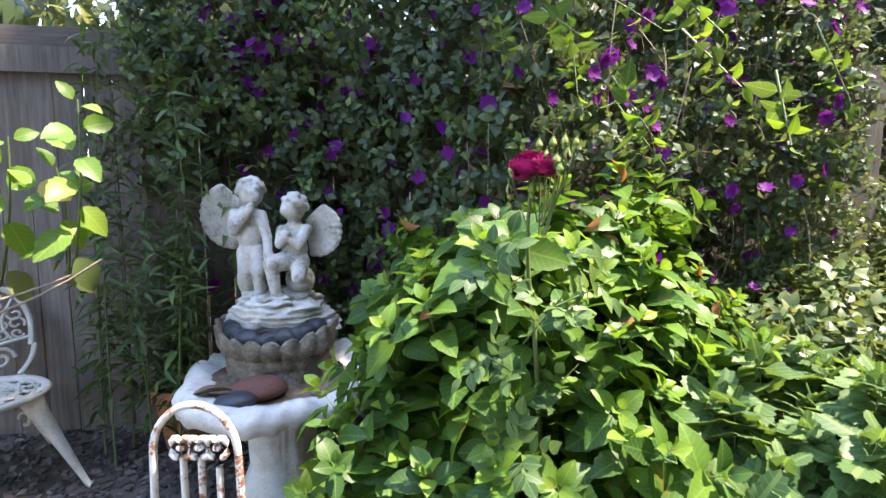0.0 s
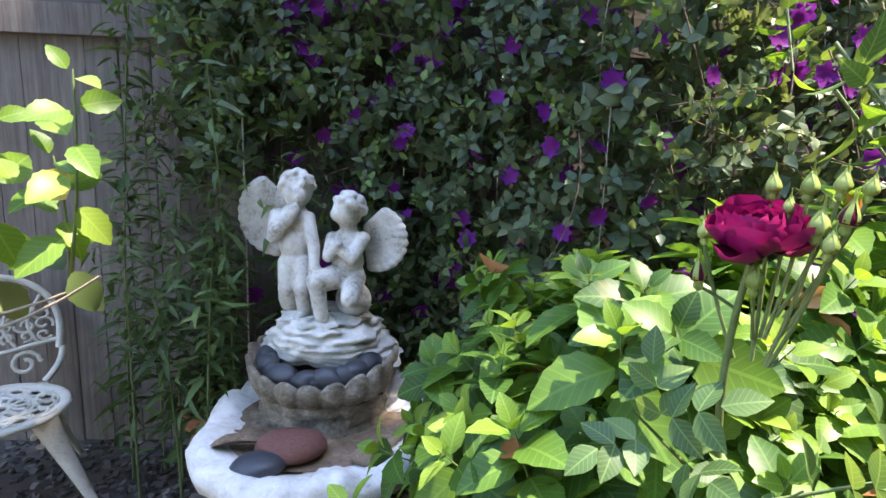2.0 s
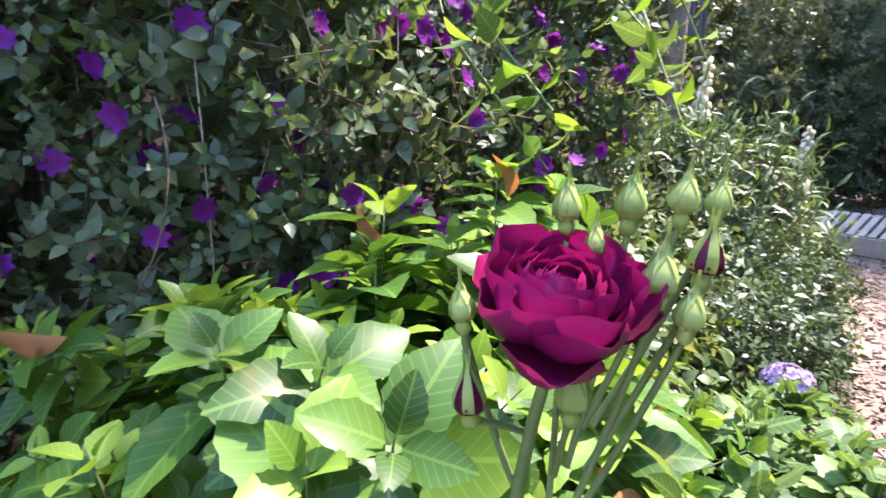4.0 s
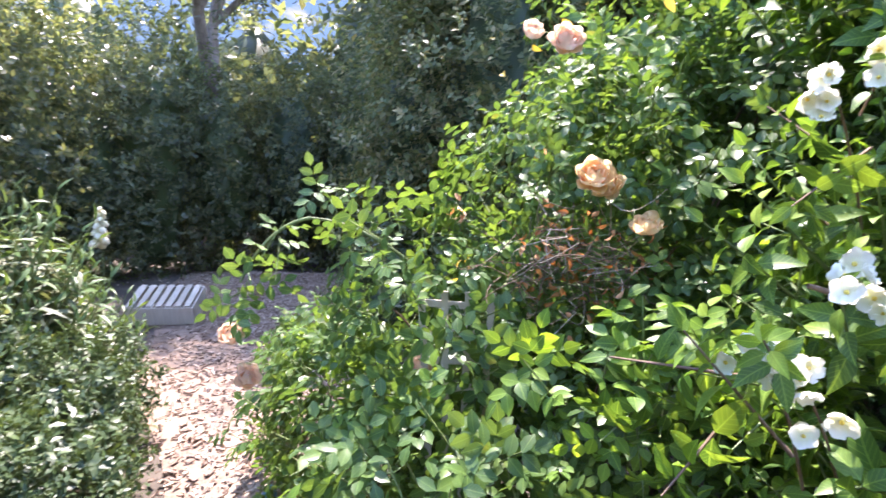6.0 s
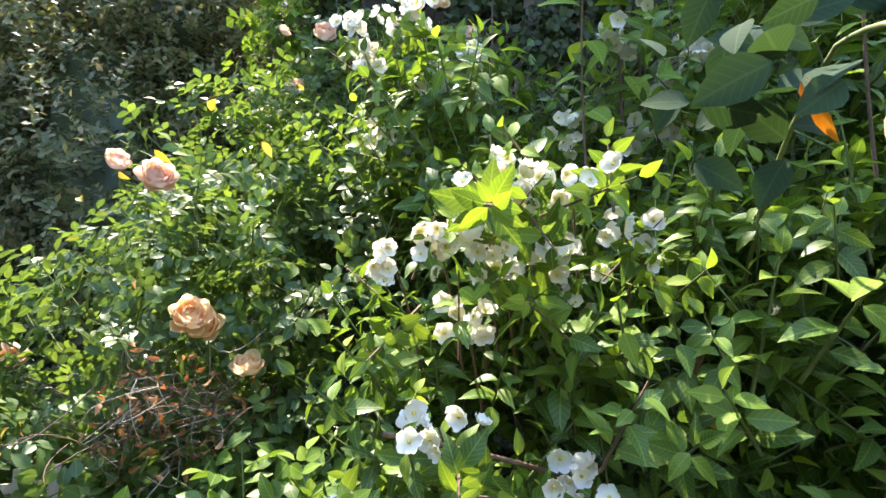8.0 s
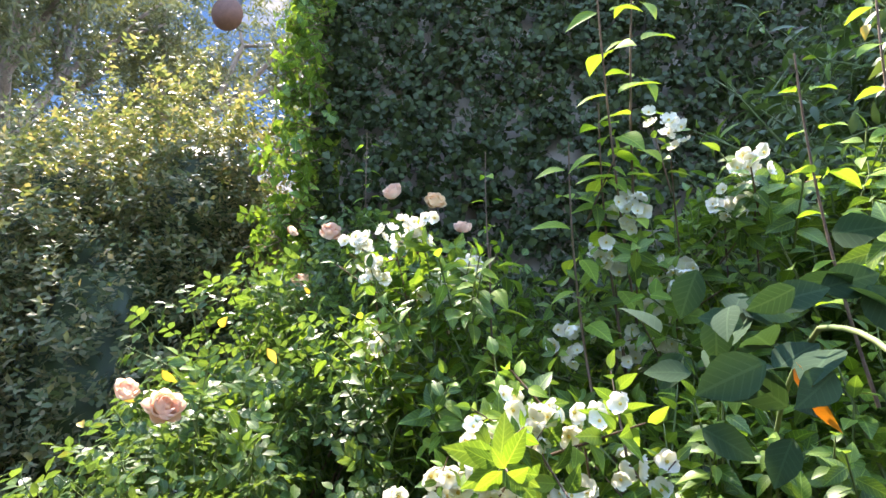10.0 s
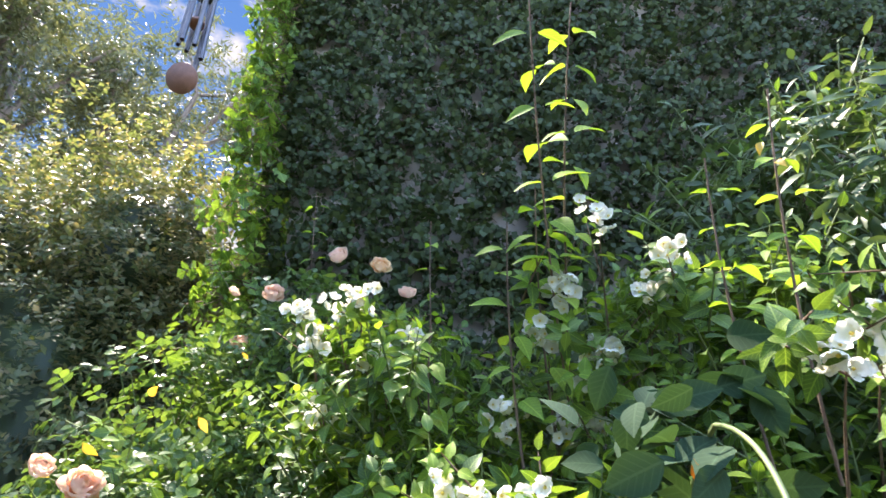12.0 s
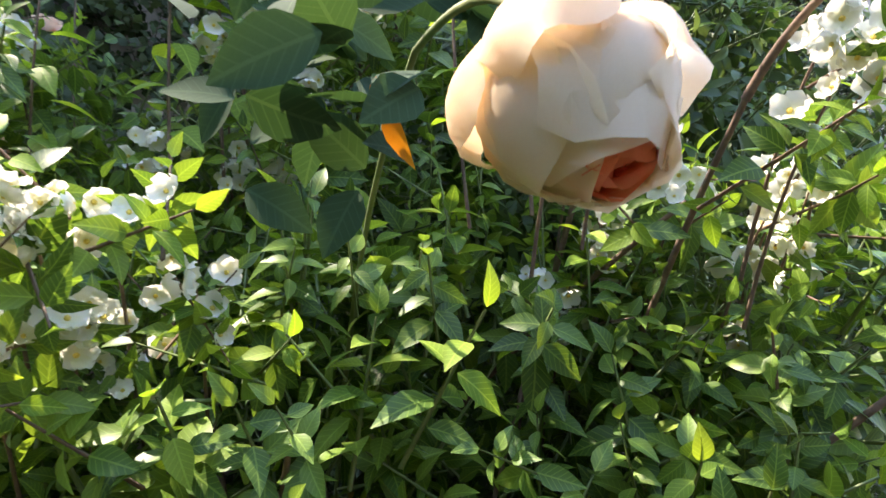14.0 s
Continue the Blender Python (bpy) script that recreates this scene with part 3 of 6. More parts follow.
def ground_sheet():
    ax = np.concatenate([np.linspace(-600, -8, 9), np.linspace(-5, 12, 120), np.linspace(16, 600, 9)])
    ay = np.concatenate([np.linspace(-600, -8, 9), np.linspace(-5, 9, 100), np.linspace(13, 600, 9)])
    v = [(x, y, ground_height(x, y) if -5 <= x <= 12 and -5 <= y <= 9 else 0) for y in ay for x in ax]
    n = len(ax)
    f = [(j * n + i, j * n + i + 1, (j + 1) * n + i + 1, (j + 1) * n + i) for j in range(len(ay) - 1) for i in range(n - 1)]
    ob = put("ground", mesh_of("ground", np.array(v), np.array(f), SOIL))
    return tagged(ob, "dark bare garden soil with leaf litter", "ground", kind="structure")


def path_middle(u):
    """The mulch path's middle line, u from 0 to 1."""
    return np.array((1.2 + 10.0 * u, 0.78 + 4.1 * u - 1.3 * u ** 4, 0))


def mulch_path():
    vs, fs, n = [], [], 60
    for i in range(n):
        u = i / (n - 1)
        c, d = path_middle(u), path_middle(u + 0.01) - path_middle(u - 0.01)
        side = np.array((-d[1], d[0], 0)) / np.hypot(d[0], d[1])
        for k in range(9):
            s = (k / 4 - 1) * (0.62 + 1.3 * u * u + 0.08 * math.sin(19 * u))
            p = c + side * s
            vs.append((p[0], p[1], ground_height(p[0], p[1]) + 0.02 * (1 - abs(k / 4 - 1) ** 3) + 0.012))
    for i in range(n - 1):
        for k in range(8):
            a = i * 9 + k
            fs.append((a, a + 9, a + 10, a + 1))
    ob = put("mulch_path", mesh_of("mulch_path", np.array(vs), np.array(fs), CHIPBED))
    tagged(ob, "sunlit bark mulch footpath between the shrubs", "path", kind="structure")
    bmv, bmf, _ = chunk_template(1)
    N = 9000
    u = rng.random(N)
    c = np.array([path_middle(q) for q in u])
    d = np.array([path_middle(q + 0.01) - path_middle(q) for q in u])
    side = np.stack([-d[:, 1], d[:, 0], 0 * u], 1) / np.hypot(d[:, 0], d[:, 1])[:, None]
    p = c + side * rng.normal(0, 0.5, N)[:, None] * (0.7 + 1.2 * u * u)[:, None]
    p[:, 2] = [ground_height(a, b) + 0.036 for a, b, _ in p]
    m = frames(np.array((0, 0, 1.0)) + rng.normal(size=(N, 3)) * 0.35, rng.uniform(0, 6, N), rng.uniform(0.010, 0.026, N), p)
    m = m @ np.diag((0.55, 1.7, 0.28, 1.0))
    v, f, uv = spread((bmv, bmf, np.zeros((len(bmv), 2))), m)
    tagged(put("wood_chips", mesh_of("wood_chips", v, f, CHIP, False)), "loose reddish-brown wood chips strewn over the path", "wood chips", kind="stuff")


def chunk_template(seed):
    """An uneven lump of radius about 1."""
    bm = bmesh.new()
    bmesh.ops.create_cube(bm, size=1.5)
    r = random.Random(seed)
    v = np.array([tuple(q.co * r.uniform(0.75, 1.15)) for q in bm.verts])
    bmesh.ops.triangulate(bm, faces=bm.faces[:])
    f = np.array([[q.index for q in p.verts] for p in bm.faces])
    bm.free()
    return v, f, np.zeros((len(v), 2))


def gravel():
    N = 7000
    p = np.stack([rng.uniform(-3.0, 0.4, N), rng.uniform(1.0, 3.2, N), np.zeros(N)], 1)
    p[:, 2] = [ground_height(a, b) + 0.004 for a, b, _ in p]
    m = frames(np.array((0, 0, 1.0)) + rng.normal(size=(N, 3)) * 0.3, rng.uniform(0, 6, N), rng.uniform(0.008, 0.022, N), p) @ np.diag((1.1, 1.3, 0.6, 1.0))
    v, f, uv = spread(chunk_template(3), m)
    tagged(put("gravel", mesh_of("gravel", v, f, GRAVEL, False)), "dark grey-brown gravel round the fountain", "gravel", kind="stuff")


ground_sheet()
mulch_path()
gravel()

# ---- fence ----
def fence_y(x):
    return 3.35 + 0.2 * x


def fence():
    root = tagged(new("fence"), "weathered grey wooden board fence with a cap rail", "fence", kind="structure")
    ang = math.atan(0.2)
    r = random.Random(4)
    x = -5.2
    while x < 3.0:
        w = r.uniform(0.135, 0.15)
        c = x + w / 2
        bm = box(bmesh.new(), (w - 0.004, 0.019, 2.02 + r.uniform(-0.01, 0.01)), Matrix.Identity(4), 0.003)
        o = part("board", bm, FENCE, root)
        o.matrix_world = pose(c, fence_y(c) + r.uniform(-0.003, 0.003), 1.05, 0, r.uniform(-0.3, 0.3), math.degrees(ang))
        x += w * math.cos(ang)
    for z in (0.35, 1.0, 1.7):
        part("rail", box(bmesh.new(), (8.3, 0.038, 0.09), pose(-1.1, fence_y(-1.1) + 0.035, z, 0, 0, math.degrees(ang)), 0.003), FENCE, root)
    for c in (-4.4, -2.0, 0.4, 2.8):
        part("post", box(bmesh.new(), (0.09, 0.09, 2.05), pose(c, fence_y(c) + 0.1, 1.02, 0, 0, math.degrees(ang)), 0.004), FENCE, root)
    o = part("cap", box(bmesh.new(), (0.15, 0.04, 8.3), Matrix.Identity(4), 0.006), FENCE, root)
    o.matrix_world = pose(-1.1, fence_y(-1.1) - 0.01, 2.09, 90, 0, math.degrees(ang) + 90) @ pose(0, 0, 0, 0, 0, 90)
    part("fascia_board", box(bmesh.new(), (8.3, 0.03, 0.13), pose(-1.1, fence_y(-1.1) - 0.035, 2.0, 0, 0, math.degrees(ang)), 0.004), FENCE, root)


fence()

# ---- house ----
WALL_A, WALL_N, WALL_D = np.array((4.35, -1.2, 0)), np.array((-0.69, 0.724, 0)), np.array((-0.724, -0.69, 0))


def house():
    """The ivy-clad wall, its side round the corner, and the eaves."""
    root = tagged(new("house"), "tall house wall overgrown with ivy under deep eaves", "house", kind="structure")
    turn = math.degrees(math.atan2(WALL_D[1], WALL_D[0]))
    c = WALL_A + WALL_D * 6 - WALL_N * 3
    part("wall", box(bmesh.new(), (12, 6, 8.6), pose(c[0], c[1], 4.3, 0, 0, turn)), PLASTER, root)
    e = WALL_A + WALL_D * 6.1 - WALL_N * 2.9
    part("roof", box(bmesh.new(), (12.5, 6.75, 0.22), pose(e[0], e[1], 8.72, 0, 0, turn), 0.01), GUTTER, root)
    f = WALL_A + WALL_D * 6.1 + WALL_N * 0.495
    part("fascia_board", box(bmesh.new(), (12.5, 0.04, 0.26), pose(f[0], f[1], 8.70, 0, 0, turn), 0.004), GUTTER, root)
    g = WALL_A - WALL_D * 0.17 - WALL_N * 2.9
    part("verge_board", box(bmesh.new(), (0.04, 6.8, 0.26), pose(g[0], g[1], 8.70, 0, 0, turn), 0.004), GUTTER, root)
    return root


house()


def ivy():
    root = thing("ivy", "dense ivy clothing the house wall and its corner", "ivy")
    N = 21000
    a, z = rng.uniform(-0.25, 10.5, N), rng.uniform(0.05, 8.4, N)
    thick = 0.10 + 0.12 * np.array([noise.noise((q * 1.3, w * 1.3, 0)) for q, w in zip(a, z)])
    p = WALL_A + a[:, None] * WALL_D + (0.04 + rng.random(len(a)) * np.maximum(thick, 0.03))[:, None] * WALL_N
    p[:, 2] = z
    ax = WALL_N * 0.8 + rng.normal(size=p.shape) * 0.45 + np.array((0, 0, -0.1))
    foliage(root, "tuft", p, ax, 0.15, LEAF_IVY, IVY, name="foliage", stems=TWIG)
    N = 2100
    b, z = rng.uniform(-0.75, 1.3, N), rng.uniform(0.3, 8.4, N)
    p = WALL_A - b[:, None] * WALL_N - WALL_D * (0.05 + 0.45 * rng.random(N) * np.maximum(0.3, 1.25 - 0.16 * z))[:, None]
    p[:, 2] = z
    ax = -WALL_D * 0.8 + rng.normal(size=p.shape) * 0.5 + np.array((0, 0, 0.1))
    # lighter leaf colour than the wall's ivy paints in sunlight on the corner
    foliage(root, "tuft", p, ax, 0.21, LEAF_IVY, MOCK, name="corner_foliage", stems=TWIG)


ivy()

# ---- fountain ----
def cherubs():
    """Two winged figures in pale cast stone, one standing, one half kneeling."""
    bm = bmesh.new()

    bmesh.ops.create_icosphere(bm, subdivisions=3, radius=1.0)
    unit = (np.array([tuple(q.co) for q in bm.verts]), np.array([[w.index for w in q.verts] for q in bm.faces]), np.zeros((len(bm.verts), 2)))
    bm.free()
    balls = []

    def ball(x, y, z, rx, ry, rz):
        balls.append(M4(Matrix.Translation((x, y, z)) @ Matrix.Diagonal((rx, ry, rz, 1))))

    def limb(a, b, r0, r1):
        a, b = Vector(a), Vector(b)
        for i in range(7):
            p, r = a.lerp(b, i / 6), r0 + (r1 - r0) * i / 6
            ball(*p, r, r, r)

    # standing figure
    ball(-0.085, 0, 0.475, 0.058, 0.062, 0.068)
    r = random.Random(8)
    for _ in range(38):
        d = Vector((r.uniform(-1, 1), r.uniform(-0.6, 1), r.uniform(-0.1, 1))).normalized()
        ball(-0.085 + d.x * 0.058, d.y * 0.062, 0.48 + d.z * 0.064, 0.017, 0.017, 0.015)
    ball(-0.055, -0.052, 0.455, 0.028, 0.022, 0.03)
    limb((-0.09, 0.005, 0.42), (-0.10, 0.01, 0.395), 0.032, 0.036)
    ball(-0.10, 0.0, 0.35, 0.072, 0.055, 0.07)
    ball(-0.09, -0.005, 0.27, 0.066, 0.058, 0.075)
    ball(-0.085, 0.0, 0.205, 0.07, 0.06, 0.05)
    limb((-0.165, -0.01, 0.375), (-0.15, -0.07, 0.30), 0.028, 0.025)
    limb((-0.15, -0.07, 0.30), (-0.075, -0.075, 0.39), 0.024, 0.02)
    ball(-0.07, -0.07, 0.405, 0.022, 0.018, 0.024)
    limb((-0.035, -0.02, 0.37), (0.0, -0.055, 0.27), 0.028, 0.024)
    limb((0.0, -0.055, 0.27), (0.012, -0.085, 0.205), 0.023, 0.02)
    ball(0.012, -0.085, 0.19, 0.026, 0.026, 0.026)
    limb((-0.115, -0.01, 0.19), (-0.115, -0.04, 0.10), 0.046, 0.034)
    limb((-0.115, -0.04, 0.10), (-0.105, 0.0, 0.01), 0.032, 0.024)
    limb((-0.05, -0.02, 0.19), (-0.045, -0.06, 0.11), 0.046, 0.034)
    limb((-0.045, -0.06, 0.11), (-0.05, -0.03, 0.0), 0.032, 0.026)
    ball(-0.055, -0.055, 0.0, 0.025, 0.04, 0.018)
    ball(-0.14, 0.02, 0.06, 0.035, 0.035, 0.07)
    # kneeling figure
    ball(0.115, -0.01, 0.405, 0.056, 0.060, 0.064)
    for _ in range(38):
        d = Vector((r.uniform(-0.4, 1), r.uniform(-0.8, 1), r.uniform(-0.2, 1))).normalized()
        ball(0.12 + d.x * 0.056, -0.01 + d.y * 0.06, 0.41 + d.z * 0.06, 0.017, 0.017, 0.015)
    ball(0.085, -0.045, 0.395, 0.024, 0.022, 0.028)
    limb((0.115, 0, 0.35), (0.115, 0, 0.32), 0.03, 0.034)
    ball(0.115, 0.0, 0.28, 0.064, 0.052, 0.062)
    ball(0.115, -0.005, 0.215, 0.062, 0.055, 0.06)
    ball(0.11, 0.0, 0.165, 0.068, 0.06, 0.05)
    limb((0.175, -0.01, 0.305), (0.15, -0.065, 0.235), 0.027, 0.024)
    limb((0.15, -0.065, 0.235), (0.085, -0.07, 0.285), 0.023, 0.019)
    limb((0.06, -0.02, 0.30), (0.06, -0.065, 0.24), 0.026, 0.023)
    limb((0.06, -0.065, 0.24), (0.10, -0.075, 0.285), 0.022, 0.019)
    limb((0.09, -0.03, 0.16), (0.03, -0.11, 0.15), 0.05, 0.038)
    limb((0.03, -0.11, 0.15), (0.05, -0.10, -0.02), 0.034, 0.025)
    ball(0.045, -0.125, -0.03, 0.024, 0.042, 0.018)
    limb((0.14, -0.01, 0.15), (0.15, -0.09, 0.09), 0.046, 0.034)
    limb((0.15, -0.09, 0.09), (0.17, 0.0, 0.05), 0.03, 0.026)
    ball(0.13, 0.02, 0.06, 0.07, 0.06, 0.07)
    # wings: overlapping feathers, fanned from the shoulder
    for sx, x0, z0, n, big in ((-1, -0.13, 0.385, 14, 1.28), (1, 0.15, 0.31, 12, 1.02)):
        for i in range(n):
            u = i / (n - 1)
            a = radians(42 - 122 * u)
            ln = big * (0.085 + 0.04 * math.sin(u * 2.6))
            for k in range(6):
                s = (k + 0.6) / 6
                ball(x0 + sx * (0.02 + math.cos(a) * ln * s * 1.25), 0.055 + 0.02 * u - 0.01 * s, z0 + math.sin(a) * ln * s * 1.3 + 0.02 * (1 - u), 0.024 * big, 0.016, 0.019 * big)
    v, f, _ = spread(unit, np.array(balls))
    me = mesh_of("cherub_statue", v, f, STONE)
    ob = new("cherub_statue", me)
    md = ob.modifiers.new("blend", "REMESH")
    md.mode, md.voxel_size, md.use_smooth_shade = "VOXEL", 0.0055, True
    sm = ob.modifiers.new("soften", "SMOOTH")
    sm.iterations, sm.factor = 3, 0.5
    return tagged(ob, "white cast-stone statue of two winged cherubs on rocks", "statue")


FX, FY = -0.79, 2.46


def fountain():
    root = thing("fountain", "white cast-stone garden fountain with shell bowl and low basin", "fountain", (FX, FY, 0))
    rnd = random.Random(2)

    def rim(i, a, r, z):
        k = 1 + 0.05 * math.sin(a * 3 + 0.7) + 0.02 * math.sin(a * 7)
        rough = (0.014 * noise.noise((math.cos(a) * 4, math.sin(a) * 4, i * 0.8)) + 0.006 * noise.noise((math.cos(a) * 17, math.sin(a) * 17, i * 1.7))) if i > 1 else 0
        q = 0.010 * math.sin(a * 19 + math.sin(a * 5) * 3) if 3 <= i <= 7 else 0
        return (r + rough) * k * 0.96, z + rough * 1.2 + q

    v, f = lathe([(0.20, 0.0), (0.15, 0.12), (0.16, 0.34), (0.36, 0.415), (0.455, 0.44), (0.468, 0.49), (0.452, 0.52), (0.41, 0.532), (0.36, 0.526), (0.32, 0.505), (0.27, 0.49), (0.0, 0.48)], 120, rim)
    v[:, 2] += 0.09 * np.clip(v[:, 1] / 0.45 - 0.15, 0, 1) * np.clip(np.hypot(v[:, 0], v[:, 1]) / 0.4, 0, 1) * (v[:, 2] > 0.3)
    o = put("basin", mesh_of("basin", v, f, STONE), root, "white basin with a thick chipped rim")
    o.location = (0.045, 0, 0)
    v, f = lathe([(0.318, 0.515), (0.28, 0.506), (0.2, 0.502), (0.0, 0.50)], 48, lambda i, a, r, z: (r, z + 0.012 * noise.noise((r * 9 * math.cos(a), r * 9 * math.sin(a), 0))))
    put("deposit", mesh_of("deposit", v, f, RUSTBED), root, "brown stained basin floor").location = (0.045, 0, 0)
    v, f = lathe([(0.24, 0.46), (0.245, 0.50), (0.225, 0.515), (0.24, 0.545), (0.225, 0.56), (0.24, 0.585), (0.245, 0.615)], 72, lambda i, a, r, z: (r + 0.020 * noise.noise((math.cos(a) * 5, math.sin(a) * 5, i * 0.7)) + 0.008 * noise.noise((math.cos(a) * 18, math.sin(a) * 18, i)), z + 0.008 * noise.noise((math.cos(a) * 6, math.sin(a) * 6, i + 9))))
    o = put("pedestal", mesh_of("pedestal", v, f, MOSSY), root)
    o.location = (0.01, 0.14, 0)

    def flute(i, a, r, z):
        w = abs(math.sin(a * 10)) ** 0.7
        k = (0.0, 0.02, 0.035, 0.05, 0.055, 0.05, 0.04, 0.0)[i]
        return r * (1 + k * (w - 0.5)), z + (0.030 * (w - 0.5) + 0.05 * abs(math.cos(a)) ** 3 if i in (4, 5) else 0) + 0.006 * noise.noise((a * 4, r * 9, i))

    v, f = lathe([(0.10, 0.595), (0.21, 0.60), (0.250, 0.618), (0.268, 0.652), (0.278, 0.692), (0.262, 0.70), (0.235, 0.675), (0.0, 0.655)], 160, flute)
    bowl = put("shell_bowl", mesh_of("shell_bowl", v, f, MOSSY), root, "scalloped shell bowl, stained brown below")
    bowl.location = (0.01, 0.14, 0)
    v, f = lathe([(0.252, 0.668), (0.250, 0.69), (0.262, 0.712), (0.285, 0.714), (0.292, 0.695), (0.280, 0.668)], 160, lambda i, a, r, z: (r * (1 + 0.06 * (abs(math.sin(a * 10)) ** 0.7 - 0.5)), z + 0.034 * (abs(math.sin(a * 10)) ** 0.7 - 0.5) + 0.06 * abs(math.cos(a)) ** 3 + 0.005 * noise.noise((a * 9, r * 20, i))))
    o = put("rim", mesh_of("rim", v, f, STONE), bowl, "white scalloped rim")
    o.matrix_world = Matrix.Translation((FX + 0.01, FY + 0.14, 0))
    # the rock under the figures, laid in uneven ledges, and the back of the shell
    prof = []
    for i in range(19):
        t = i / 18
        prof.append((0.275 - 0.11 * t - (0.0, 0.004, 0.02)[i % 3], 0.70 + 0.165 * t - 0.006 * (i % 3 == 2)))
    prof.append((0.0, 0.87))
    v, f = lathe(prof, 96, lambda i, a, r, z: ((r + 0.030 * noise.noise((math.cos(a) * 4, math.sin(a) * 4, (i // 3) * 0.9)) + 0.008 * noise.noise((math.cos(a) * 15, math.sin(a) * 15, i))) * (1.0 if math.sin(a) > -0.2 else 1 - 0.62 * (-math.sin(a) - 0.2) * max(0, 1 - i / 11)), z + 0.014 * noise.noise((math.cos(a) * 3, math.sin(a) * 3, 4 + i * 0.3))))
    o = put("rock", mesh_of("rock", v, f, STONE), root, "pale layered rock ledge")
    o.location = (0.0, 0.21, 0)
    o.scale = (1.06, 1.08, 1)
    cv, cf, cu = chunk_template(9)
    for i in range(11):
        a = radians(200 + 14 * i) + rnd.uniform(-0.05, 0.05)
        bm = bmesh.new()
        bmesh.ops.create_icosphere(bm, subdivisions=3, radius=1.0)
        for q in bm.verts:
            q.co *= 1 + 0.14 * noise.noise(q.co * 1.4 + Vector((i * 5, 0, 0)))
        ob = part("pebble", bm, PEBBLE, None, "", True)
        s = rnd.uniform(0.040, 0.058)
        ob.matrix_world = pose(FX + 0.01 + 0.205 * math.cos(a), FY + 0.14 + 0.205 * math.sin(a), 0.694 + rnd.uniform(0, 0.014) + 0.03 * abs(math.cos(a)) ** 3, rnd.uniform(-15, 15), rnd.uniform(-15, 15), math.degrees(a) + 90) @ Matrix.Diagonal((s * 1.15, s * 0.8, s * 0.72, 1))
        tagged(ob, "smooth dark grey pebble lying in the shell bowl", "pebble", "pebbles in the shell bowl")
    for x, y, s, m_, lb in ((0.03, -0.22, 0.115, REDSTONE, "flat reddish stone in the basin"), (-0.03, -0.33, 0.085, PEBBLE, "smooth dark stone in the basin"), (0.30, -0.20, 0.07, RUSTBED, "brown flat stone in the basin")):
        bm = bmesh.new()
        bmesh.ops.create_icosphere(bm, subdivisions=3, radius=1.0)
        for q in bm.verts:
            q.co *= 1 + 0.12 * noise.noise(q.co * 1.3 + Vector((x * 30, 0, 3)))
        ob = part("flat_stone", bm, m_, None, "", True)
        ob.matrix_world = pose(FX + x, FY + y, 0.508 + s * 0.3, 0, 0, 20) @ Matrix.Diagonal((s, s * 0.75, s * 0.42, 1))
        tagged(ob, lb, "stone")
    st = cherubs()
    st.matrix_world = pose(FX - 0.03, FY + 0.20, 0.865, 0, 0, 0)
    # bent brown leaf of copper lying in the basin
    v, f, uv = blade(7, 0.5, 0.45, 0.5, 0.2)
    ob = put("fallen_leaf", mesh_of("fallen_leaf", v, f, RUSTBED, True, uv))
    ob.matrix_world = pose(FX - 0.24, FY - 0.27, 0.525, 8, -12, -60) @ Matrix.Diagonal((0.2, 0.2, 0.2, 1))
    tagged(ob, "curled brown leaf lying in the fountain basin", "leaf")


fountain()

